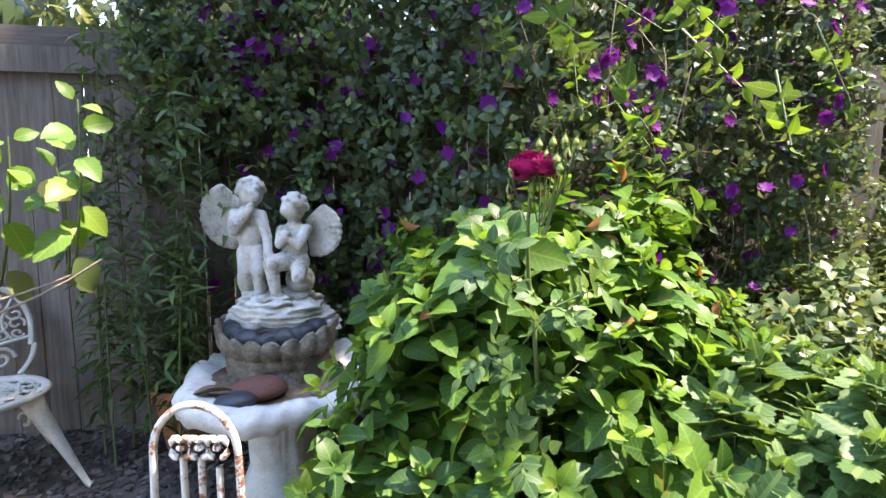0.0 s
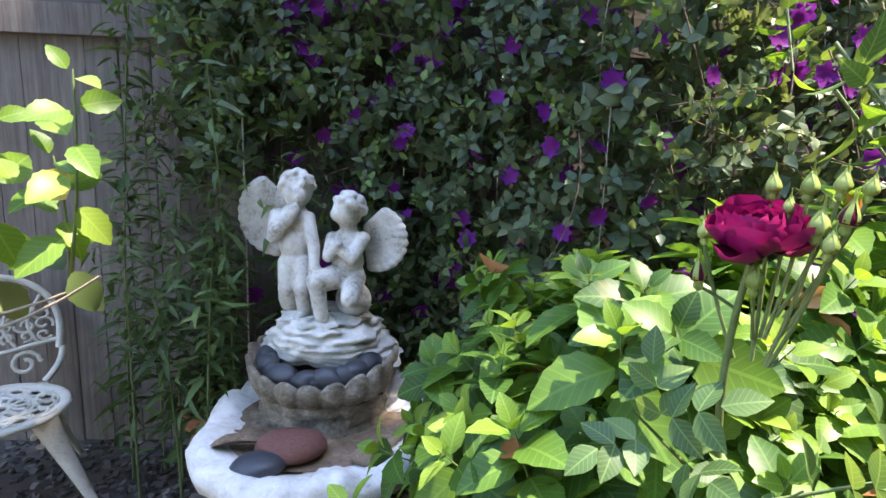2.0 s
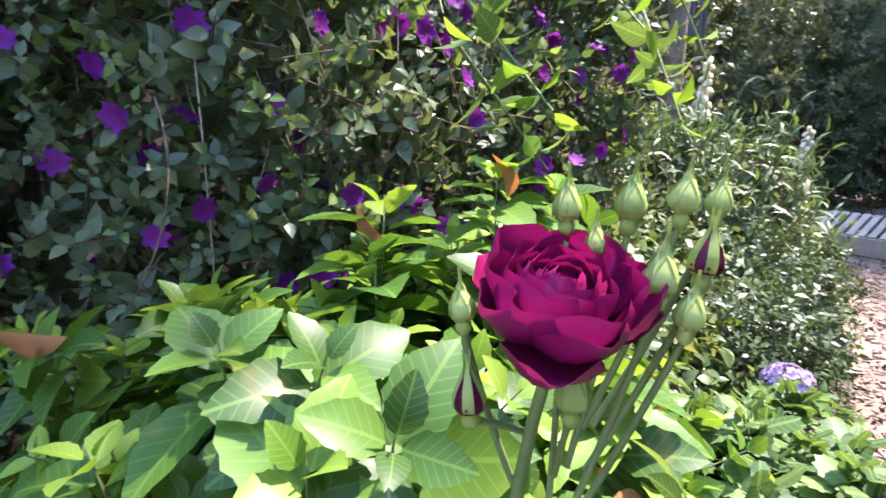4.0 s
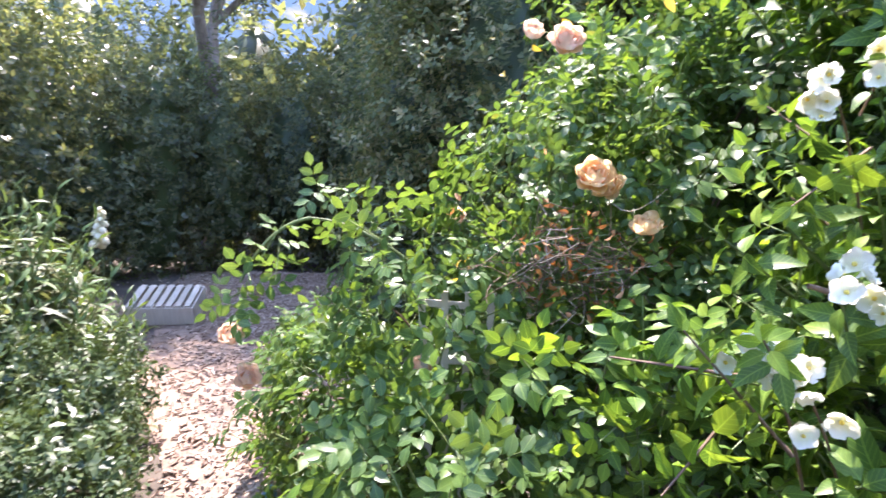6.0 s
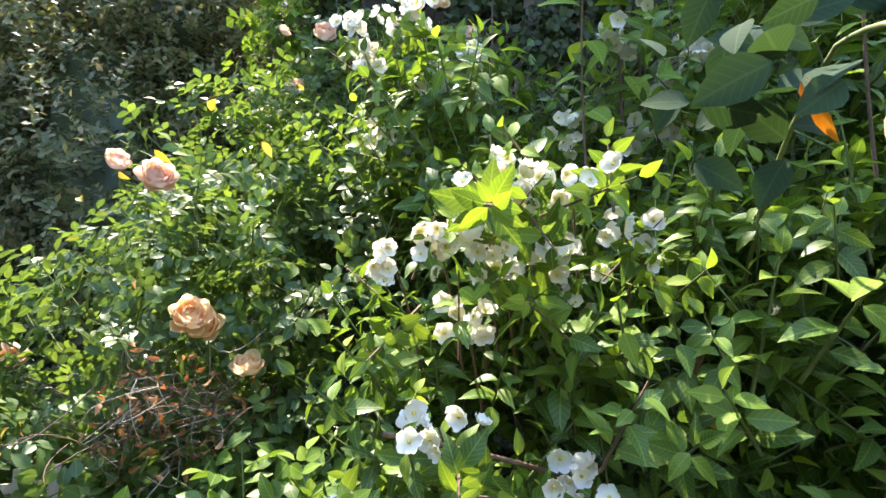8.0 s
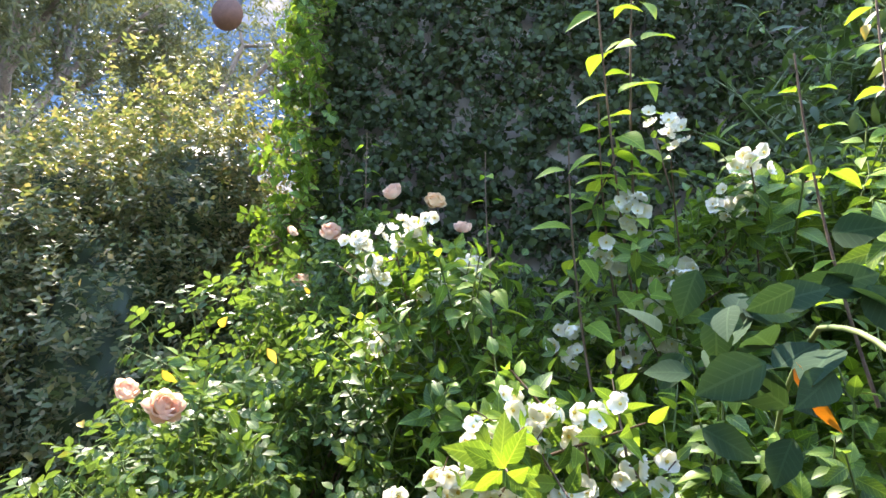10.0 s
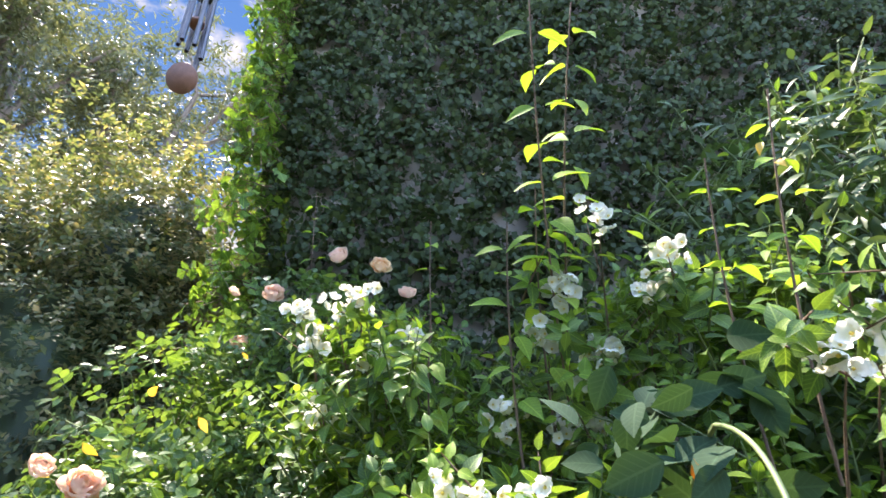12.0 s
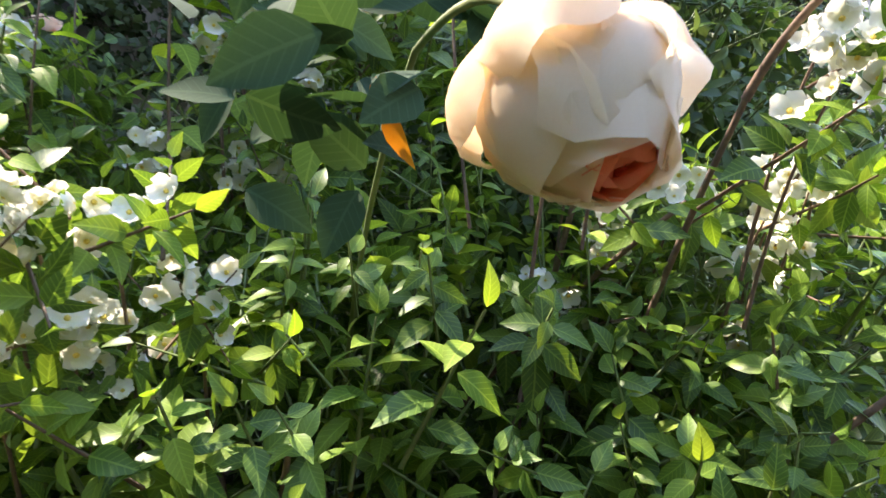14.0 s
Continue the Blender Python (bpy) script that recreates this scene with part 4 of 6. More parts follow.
# ---- cast metal chair ----
def garden_chair(place, turn):
    root = thing("garden_chair", "ornate white cast-metal garden chair, paint chalky and worn", "chair", place, turn=turn)

    def at(o):
        o.matrix_parent_inverse = Matrix.Identity(4)
        return o

    # seat: pierced disc between two rings
    v, f = lathe([(0.185, 0.425), (0.215, 0.428), (0.222, 0.44), (0.213, 0.45), (0.185, 0.446), (0.182, 0.435), (0.185, 0.425)], 56, lambda i, a, r, z: (r, z))
    at(put("seat_ring", mesh_of("seat_ring", v, f, ALU), root))
    paths = []
    for k in range(14):
        a = 6.2832 * k / 14
        q = [((math.cos(a + 0.55 * math.sin(u * 6.3)) * (0.04 + 0.145 * u), math.sin(a + 0.55 * math.sin(u * 6.3)) * (0.04 + 0.145 * u), 0.436), 0.009) for u in np.linspace(0, 1, 12)]
        paths.append(q)
        q = [((math.cos(a - 0.5 * math.sin(u * 6.3)) * (0.04 + 0.145 * u), math.sin(a - 0.5 * math.sin(u * 6.3)) * (0.04 + 0.145 * u), 0.437), 0.008) for u in np.linspace(0, 1, 12)]
        paths.append(q)
    for rr in (0.04, 0.11):
        paths.append([((math.cos(a) * rr, math.sin(a) * rr, 0.436), 0.010) for a in np.linspace(0, 6.2832, 24)])
    for q in paths:
        at(tube_part("seat_scroll", [q], ALU, root, 5))
    # back: rounded frame and scrolls inside it, leaning back
    def back(x, h):
        return (x, 0.195 + 0.13 * h, 0.44 + h * 0.47)

    frame_pts = []
    for u in np.linspace(0, 1, 41):
        a = math.pi * u
        x = 0.225 * math.cos(a)
        h = 0.30 + 0.68 * math.sin(a) ** 0.6 if 0.02 < u < 0.98 else 0.28
        frame_pts.append((back(x * (1 - 0.25 * max(0, 0.5 - h)), h), 0.013))
    left = [(back(0.225 - 0.07 * (1 - h / 0.3) ** 2, h), 0.013) for h in np.linspace(0, 0.29, 6)]
    right = [(back(-(0.225 - 0.07 * (1 - h / 0.3) ** 2), h), 0.013) for h in np.linspace(0, 0.29, 6)]
    at(tube_part("back_frame", [frame_pts, left, right, [(back(x, 0.33 - 0.03 * math.cos(x * 14)), 0.010) for x in np.linspace(-0.215, 0.215, 14)]], ALU, root, 7))
    scroll = []
    r = random.Random(3)
    for gx in np.linspace(-0.17, 0.17, 7):
        for gh in np.linspace(0.42, 0.9, 6):
            if (gx / 0.21) ** 2 + ((gh - 0.36) / 0.62) ** 2 > 0.95:
                continue
            s, ph, rad = r.choice((-1, 1)), r.uniform(0, 6), r.uniform(0.022, 0.036)
            scroll.append([(back(gx + math.cos(ph + s * w) * rad * (1 - w / 9), gh + math.sin(ph + s * w) * rad * 2 * (1 - w / 9)), 0.0065) for w in np.linspace(0, 6.5, 13)])
    for x0 in (-0.1, 0.1):
        scroll.append([(back(x0 + math.cos(w) * 0.05 * (1 - w / 11) * (1 if x0 > 0 else -1), 0.18 + math.sin(w) * 0.12 * (1 - w / 11)), 0.009) for w in np.linspace(0, 8, 16)])
    for x in np.linspace(-0.15, 0.15, 5):
        scroll.append([(back(x + 0.03 * math.sin(h * 9), h), 0.007) for h in np.linspace(0.34, 0.9 - abs(x) * 0.8, 9)])
    for q in scroll:
        at(tube_part("back_scroll", [q], ALU, root, 5))
    for k, a in enumerate((45, 135, 225, 315)):
        c, s = math.cos(radians(a)), math.sin(radians(a))
        leg = []
        for u in np.linspace(0, 1, 14):
            rr = 0.17 + 0.055 * math.sin(u * 2.6) + 0.17 * u * u
            leg.append(((c * rr, s * rr, 0.43 * (1 - u) + 0.012), 0.034 * (1 - u) ** 1.4 + 0.0125))
        leg.append(((c * 0.385, s * 0.385, 0.006), 0.019))
        scrolls = [((c * (0.15 - 0.02 * math.cos(w)), s * (0.15 - 0.02 * math.cos(w)), 0.33 + 0.03 * math.sin(w)), 0.010) for w in np.linspace(0, 5, 9)]
        at(tube_part("leg", [leg, scrolls], ALU, root, 8))
    return root


chair = garden_chair((-2.06, 2.42, 0.0), 48)
chair.scale = (1.15, 1.15, 1.0)


def hoop_planter():
    """The arched, flaking iron stand in front of the fountain, with a clay pot in it."""
    root = thing("iron_plant_stand", "rusty arched iron plant stand with flaking white paint", "plant stand", (-0.585, 1.26, -0.035))
    root.scale = (1.06, 1.0, 1.015)
    paths = []
    hoop = [((0.095 * math.cos(a), 0, 0.78 + 0.12 * math.sin(a)), 0.009) for a in np.linspace(0, math.pi, 17)]
    left, right = [((-0.095 - 0.02 * (1 - u), 0, 0.78 * u), 0.009) for u in np.linspace(1, 0, 8)], [((0.095 + 0.02 * (1 - u), 0, 0.78 * u), 0.009) for u in np.linspace(0, 1, 8)]
    for nm, q in (("hoop", hoop), ("leg", left), ("leg", right)):
        o = tube_part(nm, [q], PEEL, root, 7)
        o.matrix_parent_inverse = Matrix.Identity(4)
    for x in (-0.028, 0.012, 0.052):
        tube_part("bar", [[((x * 1.15, 0, 0.02), 0.0085), ((x, 0, 0.5), 0.0085), ((x, 0, 0.775 if abs(x) < 0.04 else 0.75), 0.0085)]], PEEL, root, 6).matrix_parent_inverse = Matrix.Identity(4)
        for s in (-1, 1):
            tube_part("scroll", [[((x + s * 0.012 + s * 0.011 * math.cos(w), -0.008, 0.80 + 0.02 * math.sin(w) + 0.01 * w / 4), 0.008) for w in np.linspace(-2, 4, 10)]], PEEL, root, 6).matrix_parent_inverse = Matrix.Identity(4)
    pot = thing("flowerpot", "small terracotta flowerpot held in the iron stand", "flowerpot", (-0.66, 1.37, 0.0))
    v, f = lathe([(0.0, 0.0), (0.055, 0.0), (0.08, 0.46), (0.09, 0.47), (0.09, 0.52), (0.078, 0.52), (0.075, 0.48), (0.0, 0.475)], 32, lambda i, a, r, z: (r, z))
    put("body", mesh_of("body", v, f, PINK_CLAY), pot)


hoop_planter()


def clay_pot(place, r, h, label):
    root = thing("flowerpot", label, "flowerpot", place)
    v, f = lathe([(0.0, 0.0), (r * 0.62, 0.0), (r * 0.9, h * 0.8)], 40, lambda i, a, q, z: (q, z))
    put("body", mesh_of("body", v, f, PINK_CLAY), root)
    v, f = lathe([(r * 0.88, h * 0.79), (r, h * 0.8), (r * 1.02, h), (r * 0.92, h), (r * 0.9, h * 0.86)], 40, lambda i, a, q, z: (q, z))
    put("rim", mesh_of("rim", v, f, PINK_CLAY), root)
    v, f = lathe([(r * 0.91, h * 0.87), (r * 0.4, h * 0.9), (0.0, h * 0.9)], 24, lambda i, a, q, z: (q, z + 0.006 * noise.noise((q * 30 * math.cos(a), q * 30 * math.sin(a), 1))))
    put("soil", mesh_of("soil", v, f, SOIL), root, "dark potting soil")
    return root


clay_pot((-1.36, 2.86, 0.0), 0.17, 0.34, "wide terracotta flowerpot on the gravel by the fence")


# ---- plants at the fence ----
def leafy_stalks(name, label, spots, height, leaf, material, size=0.13, single=None):
    """Upright stalks set with narrow leaves all the way up."""
    root = tagged(new(name), label, "plant")
    at, ax, paths = [], [], []
    for x, y, h in spots:
        n = int(h * 22)
        bx, by = rng.normal(0, 0.05, 2)
        paths.append([((x + bx * u * u, y + by * u * u, h * height * u), 0.006 - 0.003 * u) for u in np.linspace(0, 1, 8)])
        for i in range(n):
            u = 0.15 + 0.85 * i / n
            at.append((x + bx * u * u, y + by * u * u, h * height * u))
            ax.append((rng.normal(0, 0.25), rng.normal(0, 0.25), 1))
    for q in paths:
        tube_part("stalk", [q], STEM, root, 5)
    foliage(root, "pairs", np.array(at), np.array(ax), size, leaf, material, stems=None, single=single)
    return root


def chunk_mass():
    """Lumpy solid standing in for a shrub's shaded inside, of radius about 1."""
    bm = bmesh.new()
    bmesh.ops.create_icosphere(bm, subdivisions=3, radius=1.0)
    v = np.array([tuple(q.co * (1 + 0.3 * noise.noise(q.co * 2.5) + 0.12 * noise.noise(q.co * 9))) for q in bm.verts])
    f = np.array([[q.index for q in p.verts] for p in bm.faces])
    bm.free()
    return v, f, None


def shrub(name, label, blobs, count, kind, size, leaf, material, young=None, up=0.5, stems=STEM, core=0.35, single=None, limit=250, keep_young=1.0, lumps=0.25, twigs=10, twig_mat=TWIG, category="shrub", jitter=0.35, keep=None, mass=0.0, fine=None):
    b = np.array(blobs, float)
    root = tagged(new(name), label, category)
    root.empty_display_size = 0.1
    p, out = shell(blobs, count, lumps=lumps, keep=keep)
    if core:
        q, o2 = shell(blobs, int(count * core), 0.3, 0.75, lumps, keep=keep)
        p, out = np.concatenate([p, q]), np.concatenate([out, o2])
    foliage(root, kind, p, upward(out, up, jitter), size, leaf, material, young, stems=stems, single=single, limit=limit, keep_young=keep_young, fine=fine)
    # dark lumps stand in for the shade deep among the leaves
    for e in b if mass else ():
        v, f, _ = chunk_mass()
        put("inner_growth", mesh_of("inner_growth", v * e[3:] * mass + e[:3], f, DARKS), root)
    base = np.array((b[:, 0].mean(), b[:, 1].mean(), 0.0))
    if twigs:
        for i in rng.choice(len(p), min(twigs, len(p)), replace=False):
            e = p[i]
            s = base + rng.normal(0, 0.06, 3) * np.array((1, 1, 0))
            tube_part("branch", [arc(s, e, (rng.normal(0, 0.08), rng.normal(0, 0.08), 0.12), 0.010, 0.004, 9)], twig_mat, root, 6)
    return root, p, out


# clematis over the fence
def clematis():
    root = tagged(new("clematis"), "clematis climber with purple flowers smothering the fence", "climber")
    N = 4300
    x = rng.uniform(-1.55, 2.15, N)
    z = rng.uniform(0.05, 2.9, N)
    depth = 0.16 + 0.58 * np.clip((x + 0.45) / 0.9, 0, 1) * (0.55 + 0.45 * np.sin(np.clip(z / 2.6, 0, 1) * 2.6))
    lump = np.array([noise.noise((a * 1.6, b * 1.6, 0)) for a, b in zip(x, z)])
    thin = (x < -0.9) & (z < 1.5 + 0.6 * lump)
    ok = ~thin & ~((x < -0.3) & (z < 0.5)) & ~((x < -0.8) & (z > 2.7))
    x, z, depth, lump = x[ok], z[ok], depth[ok], lump[ok]
    d = depth * (1 + 0.35 * lump) * (1 - rng.random(len(x)) ** 2.2 * 0.9)
    p = np.stack([x, fence_y(x) - 0.06 - d, z], 1)
    ax = np.array((0.1, -0.55, 0.05)) + rng.normal(size=p.shape) * 0.5
    foliage(root, "pairs", p, ax, 0.17, LEAF_OVAL, CLEM, CLEM_TIP, stems=TWIG, keep_young=0.25, single=(0.2, 1.9, 1.5, 1.6, 3.2, 2.4), limit=280, fine=LEAF_OVAL_FINE)
    # hanging bare stems
    for i in range(34):
        a = rng.uniform(0.1, 1.9)
        h = rng.uniform(1.3, 2.7)
        y = fence_y(a) - rng.uniform(0.55, 0.85)
        b = a + rng.normal(0, 0.12)
        tube_part("stem", [arc((a, y, h), (b, y + rng.uniform(-0.1, 0.1), h - rng.uniform(0.4, 1.2)), (rng.normal(0, 0.06), -0.08, 0), 0.0028, 0.0016, 9)], PALE_TWIG if i % 2 else TWIG, root, 4)
    # flowers, most of them high up
    n = 290
    fx, fz = rng.uniform(-1.2, 2.1, n), 2.55 - 1.75 * rng.random(n) ** 1.3
    fd = 0.20 + 0.60 * np.clip((fx + 0.45) / 0.9, 0, 1)
    fp = np.stack([fx, fence_y(fx) - 0.08 - fd * rng.uniform(0.75, 1.15, n), fz], 1)
    fa = np.array((0.15, -0.9, 0.1)) + rng.normal(size=fp.shape) * 0.45
    flowers(root, fp, fa, 0.040, 7, petal(0.75, 0.06, 0.04, 4, 0.05, 0.35), PURPLE, "clematis_flower", 78)
    # pale young shoots reaching out into the sun
    at = np.array([(0.35, 1.95, 1.95), (0.42, 1.9, 1.85), (0.55, 1.88, 1.97), (0.62, 2.02, 1.72), (0.68, 2.1, 1.62), (0.2, 2.1, 1.98), (0.9, 2.1, 1.9), (0.78, 2.0, 2.05), (1.25, 2.15, 1.75), (1.5, 2.3, 1.95)])
    foliage(root, "pairs", at, np.array([(0.35, -0.25, -0.75)]) + rng.normal(size=at.shape) * 0.35, 0.24, LEAF_MOCK, CLEM_TIP, HYD_TIP, name="shoot_leaves", stems=STEM)


clematis()

leafy_stalks("tall_perennial", "tall perennial stalks with narrow leaves by the fence", [(-1.72, 2.72, 1.0), (-1.62, 2.8, 0.8), (-1.5, 2.75, 0.62), (-1.3, 2.8, 0.55), (-1.2, 2.7, 0.85), (-1.05, 2.85, 0.66), (-1.42, 2.62, 0.42), (-1.6, 2.6, 0.52), (-1.25, 2.55, 0.5), (-0.95, 2.95, 0.7)], 2.15, LEAF_LANCE, LANCE, 0.30)
leafy_stalks("potted_plant", "bushy narrow-leaved plant growing in the terracotta pot", [(-1.38 + 0.05 * math.cos(a), 2.86 + 0.05 * math.sin(a), h) for a, h in ((0, 1.0), (1, 0.8), (2, 0.9), (3, 0.7), (4, 0.95), (5, 0.75), (5.6, 0.85))], 1.15, LEAF_LANCE, LANCE, 0.2)

# hydrangea reaching in from beside the chair
def side_hydrangea():
    root = tagged(new("hydrangea"), "sunlit young hydrangea shoots reaching over the white chair", "shrub")
    r = random.Random(12)
    young = mesh_of("young_leaf", LEAF_HYD[0], LEAF_HYD[1], HYD_TIP, True, LEAF_HYD[2])
    pale = mesh_of("pale_leaf", LEAF_HYD[0], LEAF_HYD[1], SMALL, True, LEAF_HYD[2])
    withered = mesh_of("withered_leaf", LEAF_HYD[0], LEAF_HYD[1], YELLOWED, True, LEAF_HYD[2])
    for base, tip, n, size in (((-1.42, 2.13, 1.04), (-1.365, 2.15, 1.70), 7, 0.16), ((-1.68, 2.10, 1.00), (-1.60, 2.10, 1.56), 6, 0.16), ((-1.50, 2.22, 1.02), (-1.50, 2.20, 1.45), 5, 0.15), ((-1.95, 2.05, 1.1), (-1.72, 2.02, 1.85), 6, 0.14), ((-2.05, 2.05, 1.1), (-1.95, 2.05, 1.6), 5, 0.14)):
        tube_part("shoot", [arc(base, tip, (0.02, 0, 0), 0.006, 0.003, 8)], STEM, root, 6)
        b, t = np.array(base), np.array(tip)
        for i in range(n):
            u = 0.12 + 0.86 * i / (n - 1)
            p = b + (t - b) * u
            for k in range(2):
                lift = -22 + 48 * u + r.uniform(-14, 14)
                q = frames((t - b)[None] / np.linalg.norm(t - b) + np.array([(0.75, -0.75, 0.0)]), np.array([i * 1.57 + 0.5]), np.ones(1), p[None])[0] @ leaf_pose(0, k * 3.1416 + r.uniform(-0.3, 0.3), lift, size * (1.0 - 0.45 * max(0, u - 0.6) / 0.4) * r.uniform(0.85, 1.1), r.uniform(-0.4, 0.4), 0.02)
                mesh, nm = (young, "young_leaf") if i else (pale, "pale_leaf")
                if base[0] == -1.42 and (i, k) == (2, 1):
                    mesh, nm = withered, "withered_leaf"
                put(nm, mesh, root).matrix_world = Matrix(q)
    for a, b, sag, r0 in (((-2.6, 1.9, 0.75), (-1.30, 2.12, 1.10), (0.1, 0, -0.08), 0.011), ((-2.2, 1.95, 0.90), (-1.42, 2.13, 1.04), (0.0, 0, -0.05), 0.008), ((-2.5, 1.95, 0.85), (-1.95, 2.05, 1.1), (0.1, 0, -0.05), 0.009), ((-2.3, 2.0, 0.9), (-1.68, 2.10, 1.0), (0.1, 0, -0.03), 0.007)):
        tube_part("branch", [arc(a, b, sag, r0, 0.004, 10)], PALE_TWIG, root, 6)


side_hydrangea()

# the big hydrangea in the middle
HYD_BLOBS = [(0.22, 1.80, 0.66, 0.44, 0.42, 0.58), (0.60, 1.95, 0.68, 0.44, 0.40, 0.60), (0.10, 2.0, 0.75, 0.40, 0.36, 0.46), (-0.12, 1.62, 0.40, 0.30, 0.30, 0.36), (0.45, 1.55, 0.50, 0.45, 0.35, 0.50), (0.36, 1.85, 0.9, 0.30, 0.28, 0.40)]
hyd, hp, ho = shrub("hydrangea", "large leafy green hydrangea bush with serrated leaves", HYD_BLOBS, 560, "rosette", 0.112, LEAF_HYD, HYD, HYD_TIP, 0.65, core=0.35, single=(-0.5, 0.9, 0.75, 0.6, 2.0, 1.4), limit=290, keep_young=0.75, twigs=14)
w = hp[(hp[:, 2] > 0.85) & (hp[:, 1] < 2.0)][:26]
v, f, uv = spread(blade(6, 0.5, 0.5, 0.9, 0.6), frames(rng.normal(size=w.shape), rng.uniform(0, 6, len(w)), 0.08, w + np.array((0, -0.03, 0.05))))
tagged(put("withered_leaves", mesh_of("withered_leaves", v, f, DEAD, True, uv), hyd, "orange-brown withered leaves"), kind="stuff")


def lobed_leaf():
    """A broad leaf with five toothed lobes, its stalk end at the origin."""
    vs, uv = [(0, 0.28, 0.04)], [(0.5, 0.3)]
    n = 44
    for k in range(n):
        a = -math.pi * 0.92 + 2 * math.pi * 0.92 * k / (n - 1)
        r = 0.44 + 0.20 * math.cos(a * 5.0 / 1.84 * 1.0) + 0.035 * (1 if k % 2 else -1) + 0.08 * math.cos(a / 2)
        x, y = math.sin(a) * r, 0.28 + math.cos(a) * r
        vs.append((x, y, -0.30 * (x * x + (y - 0.28) ** 2) + 0.03 * math.cos(a * 5)))
        uv.append((0.5 + x * 0.6, y))
    return np.array(vs), np.array([(0, k + 1, k) for k in range(1, n)]), np.array(uv)


shrub("lobed_leaf_plant", "low plant with large pale lobed toothed leaves", [(0.95, 1.5, 0.50, 0.40, 0.35, 0.36), (1.3, 1.75, 0.42, 0.35, 0.35, 0.34), (1.15, 1.3, 0.38, 0.40, 0.35, 0.34)], 250, "rosette", 0.115, lobed_leaf(), LOBED, LOBED, 0.75, core=0.3, single=(0.6, 0.9, 0.5, 1.6, 2.2, 1.2), limit=200, twigs=6)

# ---- crimson rose ----
def crimson_rose():
    root = tagged(new("rose_plant"), "crimson garden rose in full bloom with clustered green buds", "rose")
    head = np.array((0.207, 1.323, 1.412))
    tube_part("stem", [arc((0.22, 1.42, 0.0), (0.225, 1.37, 1.06), (0.03, 0.0, 0), 0.008, 0.006, 10)], STEM, root, 7)
    tube_part("stem", [arc((0.225, 1.37, 1.06), tuple(head - np.array((0, 0, 0.02))), (-0.01, 0.01, 0), 0.006, 0.004, 8)], STEM, root, 7)
    bloom(root, head, (-0.10, -0.30, 0.9), 0.088, RED, None, FULL_RINGS, True, 3, "rose_bloom", "crimson full-blown rose", 1.12, -0.10)
    for i, (dx, dy, dz, s) in enumerate(((0.018, 0.012, 0.062, 0.017), (0.045, -0.012, 0.064, 0.018), (0.068, -0.030, 0.068, 0.017), (0.050, -0.032, 0.022, 0.021), (0.070, -0.046, 0.034, 0.019), (0.092, -0.036, 0.066, 0.015), (0.055, -0.050, 0.006, 0.017), (-0.002, -0.022, -0.042, 0.020), (-0.050, 0.012, -0.046, 0.019), (-0.044, 0.030, 0.004, 0.016), (0.034, 0.004, 0.040, 0.014))):
        p = head + np.array((dx, dy, dz))
        tube_part("bud_stem", [arc((0.225 + dx * 0.3, 1.34 + dy * 0.3, 1.27 + 0.03 * (i % 3)), tuple(p - np.array((0, 0, s * 0.3))), (dx * 0.1, 0, 0.004), 0.0026, 0.0022, 7)], STEM, root, 6)
        rosebud(root, p, (dx * 1.5, dy * 1.5, 1), s, i in (4, 8))
    at = np.array((-0.05, 0, 0)) + np.array([(0.27, 1.36, 1.02), (0.24, 1.33, 0.92), (0.30, 1.40, 0.82), (0.26, 1.35, 0.70), (0.25, 1.40, 0.58), (0.33, 1.33, 1.10), (0.22, 1.36, 1.12)])
    ax = np.array([(0.4, -0.4, 0.7), (-0.6, -0.4, 0.5), (0.6, 0.1, 0.6), (-0.3, -0.7, 0.5), (0.3, -0.6, 0.5), (0.7, -0.2, 0.4), (-0.5, -0.5, 0.6)])
    foliage(root, "pinnate", at, ax, 0.16, LEAF_ROSE, LOBED, name="foliage", stems=STEM, single=(-1, 0, 0, 2, 3, 2), limit=120, fine=LEAF_BIG)


crimson_rose()

# ---- shrubs along the path ----
shrub("variegated_shrub", "low mounded shrub with small pale-edged leaves", [(1.6, 2.5, 0.36, 0.40, 0.36, 0.38), (2.2, 2.95, 0.44, 0.5, 0.40, 0.46), (2.9, 3.15, 0.46, 0.5, 0.36, 0.48), (1.75, 2.75, 0.42, 0.5, 0.4, 0.42)], 950, "tuft", 0.17, LEAF_OVAL, SMALL, SMALL, 0.5, lumps=0.35, twigs=6)
shrub("dark_shrub", "dark mounded evergreen shrub beside the mulch path", [(2.35, 2.38, 0.34, 0.45, 0.36, 0.50), (3.05, 2.70, 0.36, 0.5, 0.36, 0.50), (3.9, 3.0, 0.32, 0.45, 0.33, 0.4)], 1500, "tuft", 0.10, LEAF_SMALL, DARKS, SMALL, 0.5, keep_young=0.15, lumps=0.3, twigs=4)
shrub("grey_shrub", "spiky grey-green shrub with fine upright shoots", [(3.5, 3.5, 0.62, 0.55, 0.5, 0.66), (4.2, 3.55, 0.36, 0.5, 0.45, 0.40)], 620, "pairs", 0.38, LEAF_LANCE, GREY, LANCE, 1.5, lumps=0.3, twigs=6, jitter=0.25)
m_root, _, _ = shrub("hydrangea", "small hydrangea with one fading mauve flower head", [(1.92, 2.02, 0.30, 0.24, 0.24, 0.28)], 50, "rosette", 0.085, LEAF_HYD, HYD, LOBED, 0.7, twigs=4)
dm = rng.normal(size=(70, 3))
dm[:, 2] = np.abs(dm[:, 2])
dm /= np.linalg.norm(dm, axis=1)[:, None]
